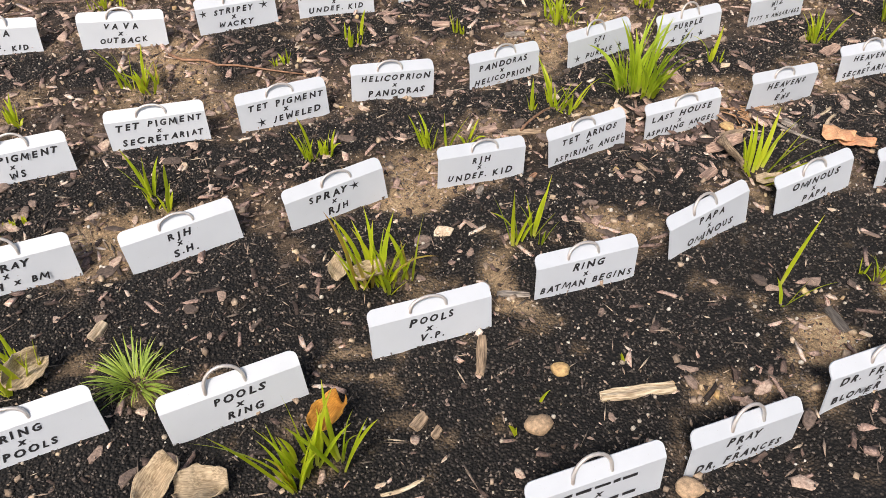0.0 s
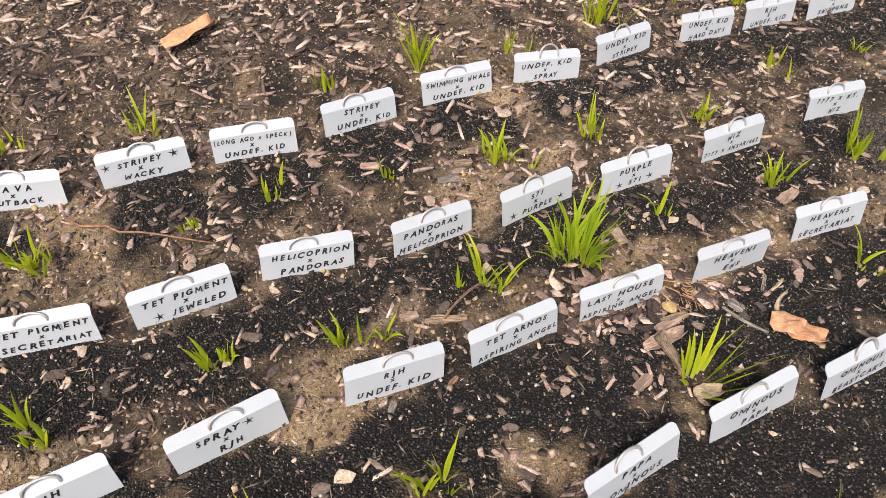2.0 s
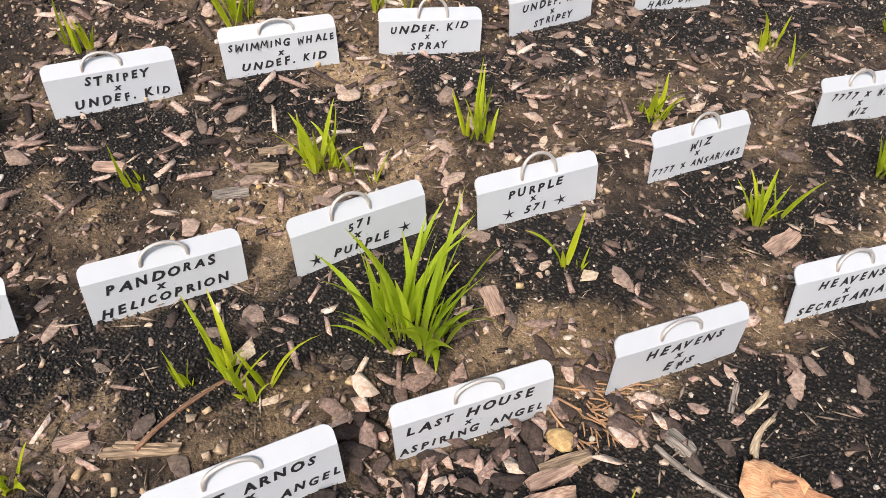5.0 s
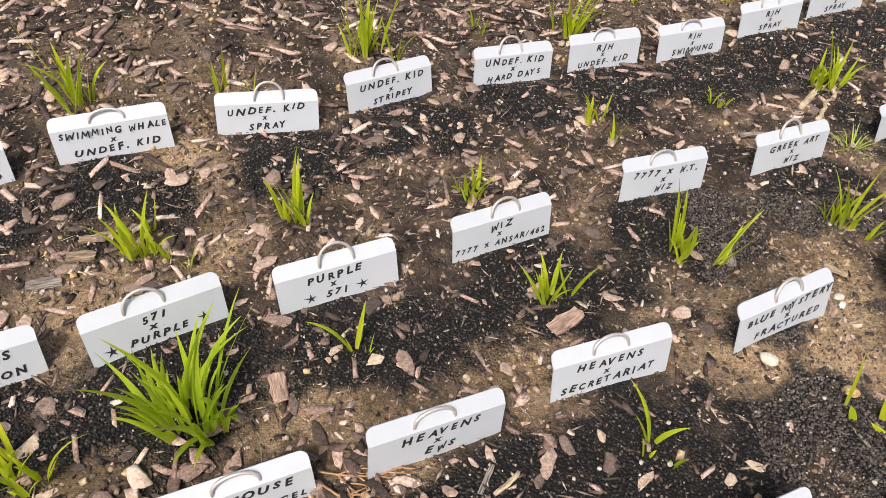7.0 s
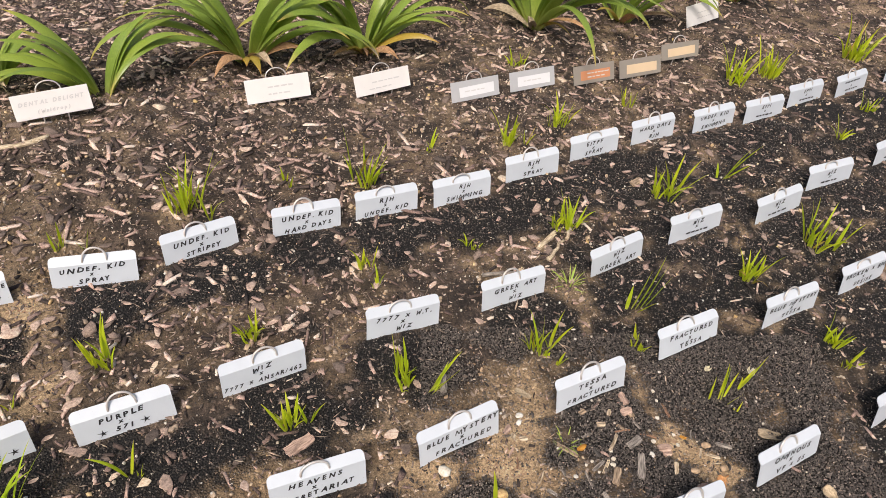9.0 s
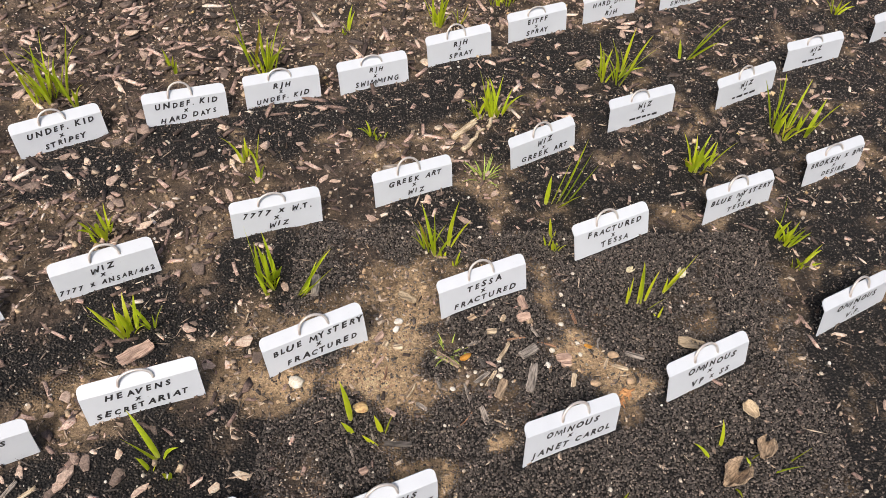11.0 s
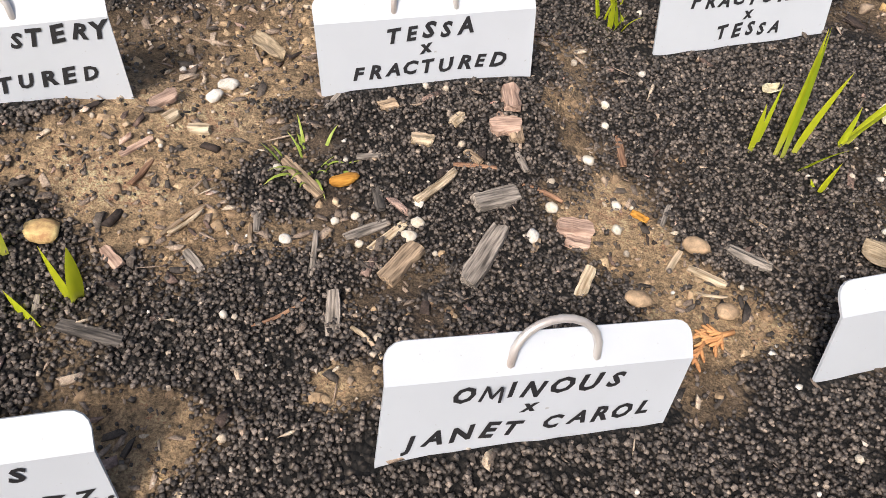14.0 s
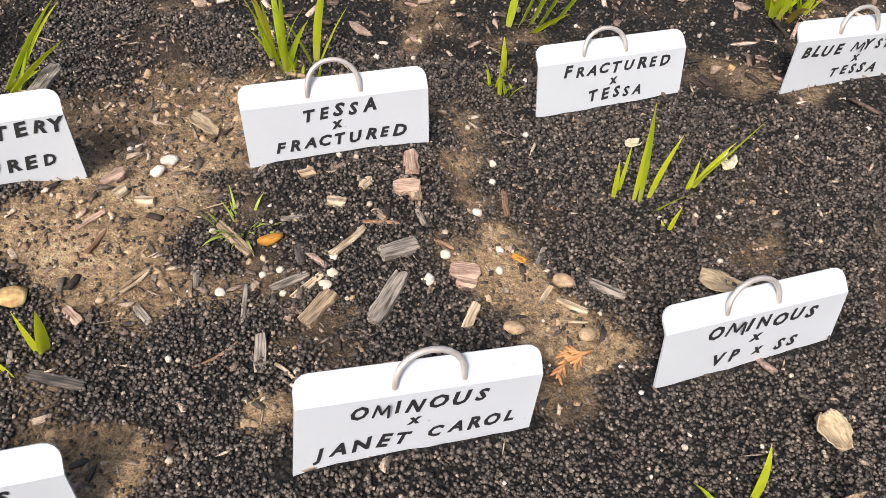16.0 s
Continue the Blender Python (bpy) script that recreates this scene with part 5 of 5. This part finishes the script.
p = places(62000, -2.3, 6.8, 0.9, 7.6, lambda x, y: seen_bed(x, y) * (0.10 + 0.55 * mulch_share(x, y)) * np.where(in_close(x, y), 0.35, 1))
length = 0.006 + 0.036 * RS.rand(len(p)) ** 2.2
wide = 0.0012 + 0.0034 * RS.rand(len(p)) ** 1.6
scatter("wood_shreds", p, top(p[:, 0], p[:, 1]) + 0.002 + 0.006 * RS.rand(len(p)), *OCTA, np.stack([length, wide, wide * 0.7], -1), LITTER, "fine shreds and needles of wood on the soil", "mulch", 0.6, 0.35, False)
p = places(6500, -2.2, 6.5, 0.9, 6.6, lambda x, y: seen_bed(x, y) * (0.6 + 0.3 * waves(x, y, 0.5)))
r = 0.002 + 0.0060 * RS.rand(len(p)) ** 2.6
scatter("white_beads", p, top(p[:, 0], p[:, 1]) + r * 0.6, *BALL, np.stack([r * 1.15, r, r * 0.9], -1), PERLITE, "scattered white perlite beads on the soil", "perlite", 0.35)
p = places(17000, -2.4, 7.0, 0.9, 7.8, lambda x, y: seen_bed(x, y) * (0.15 + 0.6 * (1 - grit_share(x, y))) * np.where(in_close(x, y), 0.3, 1))
r = (0.0035 + 0.0105 * RS.rand(len(p)) ** 2.5) * np.where(in_close(p[:, 0], p[:, 1]), 0.62, 1)
scatter("small_stones", p, top(p[:, 0], p[:, 1]) + r * 0.3, *LUMP, np.stack([r * 1.5, r * 1.15, r * 0.75], -1), PEBBLE, "scattered small tan stones in the soil", "gravel", 0.7, 3.2, False)
p = places(54000, -2.2, 5.5, 1.0, 6.0, lambda x, y: (0.25 + 0.6 * in_close(x, y)) * (1 - grit_share(x, y)))
r = 0.0015 + 0.0055 * RS.rand(len(p)) ** 2.4
scatter("soil_crumbs", p, top(p[:, 0], p[:, 1]), *OCTA, np.stack([r * 1.2, r, r * 0.8], -1), CRUMB, "crumbs of brown soil", "soil", 0.6)
p = places(70000, -2.2, 6.6, 0.9, 7.4, lambda x, y: seen_bed(x, y) * (0.35 + 0.5 * waves(x, y, 0.11)) * np.where(in_close(x, y), 0.3, 1) * (1 - 0.6 * grit_share(x, y)))
r = 0.0014 + 0.0046 * RS.rand(len(p)) ** 2
scatter("pale_crumbs", p, top(p[:, 0], p[:, 1]) + 0.003, *TETRA, np.stack([r * 1.6, r, r * 0.8], -1), PALE_BITS, "tiny pale crumbs of wood and grit on the soil", "crumbs", 0.7, 3.2, False)
p = places(105000, -2.4, 7.2, 0.9, 8.6, lambda x, y: seen_bed(x, y) * (1 - 0.9 * grit_share(x, y)) * (0.4 + 0.7 * waves(x + 4, y, 0.14)) * (1 - 0.65 * dryness(x, y)) * np.where(in_close(x, y), 0.35, 1))
r = (0.003 + 0.010 * RS.rand(len(p)) ** 2.4) * np.where(in_close(p[:, 0], p[:, 1]), 0.5, 1)
scatter("dark_crumbs", p, top(p[:, 0], p[:, 1]) + 0.2 * r, *TETRA, np.stack([r * 1.5, r, r * 0.8], -1), HUMUS, "dark rotted crumbs of humus between the mulch", "humus", 0.8, 3.2, False)
p = places(6000, 2.3, 4.5, 2.7, 4.2, lambda x, y: 0.12 + 0.85 * (1 - grit_share(x, y)))
length = 0.003 + 0.015 * RS.rand(len(p)) ** 2.2
wide = length * (0.2 + 0.45 * RS.rand(len(p)))
scatter("chip_litter", p, top(p[:, 0], p[:, 1]) + 0.3 * wide, FLAKE, FLAKE_TRIS, np.stack([length, wide, 0.0008 + wide * 0.16], -1), LITTER, "small chips of wood littering the soil", "wood chips", 0.7, 0.9, False)
p = places(42000, -2.2, 5.5, 1.0, 6.0, lambda x, y: (1 - grit_share(x, y)) * seen_bed(x, y) * np.clip(0.06 + 0.5 * dryness(x, y) + 0.4 * in_close(x, y), 0, 1))
r = 0.003 + 0.009 * RS.rand(len(p)) ** 2.2
scatter("soil_clods", p, top(p[:, 0], p[:, 1]) - 0.35 * r, *BALL, np.stack([r * 1.3, r, r * 0.75], -1), CLOD, "lumps of dry tan soil", "soil", 0.8, 3.2, True)
side = np.linspace(0, 2 * math.pi, 7, endpoint=False)
RING = np.array([1, 0.8, 1.05, 0.9, 1.1, 0.75, 0.95])
CHUNK = np.concatenate([np.stack([np.cos(side) * RING * k, np.sin(side) * RING * k, 0 * side + z], -1) for k, z in ((0.95, -1), (1.05, 0.55), (0.82, 1.0))])
CHUNK_TRIS = np.array([f for o in (0, 7) for i in range(7) for f in ((o + i, o + (i + 1) % 7, o + (i + 1) % 7 + 7), (o + i, o + (i + 1) % 7 + 7, o + i + 7))] + [(14, 14 + i, 15 + i) for i in range(1, 6)])
p = places(20000, -2.6, 7.4, 0.8, 10.4, lambda x, y: (0.08 + 0.92 * mulch_share(x, y)) * seen_bed(x, y) * ~in_close(x, y), True)
length = (0.008 + 0.026 * RS.rand(len(p)) ** 2.6) * np.interp(p[:, 1] - 0.466 * p[:, 0], [2.4, 3.0], [1.0, 1.22])
wide = length * (0.32 + 0.45 * RS.rand(len(p)))
reach = p[:, 1] - 0.466 * p[:, 0]
near = np.where((reach > 1.3) & (reach < 3.3) & (p[:, 0] > -0.9) & (p[:, 0] < 3.6), length, 0)
single = np.argsort(-near)[:300]
rest = np.setdiff1d(np.arange(len(p)), single)
SHAPES = [raw_mesh("bark_piece", CHUNK * (1 + 0.45 * (RS.rand(21, 3) - 0.5)), CHUNK_TRIS) for _ in range(24)]
for n, k in enumerate(single):
    ob = link("bark_piece", SHAPES[n % 24], BARK_PIECE)
    tagged(ob, "thick piece of pinkish-brown bark lying on the soil", "bark", "loose bark on the bed")
    ob.matrix_world = pose(p[k, 0], p[k, 1], float(top(p[k, 0], p[k, 1])[0]) + 0.2 * wide[k], rnd.uniform(-14, 14), rnd.uniform(-14, 14), rnd.uniform(0, 360)) @ Matrix.Diagonal((length[k], wide[k], wide[k] * rnd.uniform(0.15, 0.28), 1))
p, length, wide = p[rest], length[rest], wide[rest]
scatter("bark_chunks", p, top(p[:, 0], p[:, 1]) + 0.25 * wide, CHUNK, CHUNK_TRIS, np.stack([length, wide, wide * (0.14 + 0.14 * RS.rand(len(p)))], -1), BARK, "thick pieces of pinkish-brown bark over the soil", "bark", 0.45, 0.8, False)
p = places(1100, 0.75, 1.75, 2.65, 3.2, lambda x, y: np.exp(-((x - 1.2) / 0.32) ** 2 - ((y - 2.93 - 0.25 * (x - 1.2)) / 0.12) ** 2), True)
length = 0.014 + 0.030 * RS.rand(len(p)) ** 1.6
wide = length * (0.25 + 0.4 * RS.rand(len(p)))
scatter("bark_chunks", p, top(p[:, 0], p[:, 1]) + 0.3 * wide + 0.012 * RS.rand(len(p)), CHUNK, CHUNK_TRIS, np.stack([length, wide, wide * 0.2], -1), MULCH, "heap of grey-brown bark pieces at the foot of a clump", "bark", 0.45, 0.9, False)
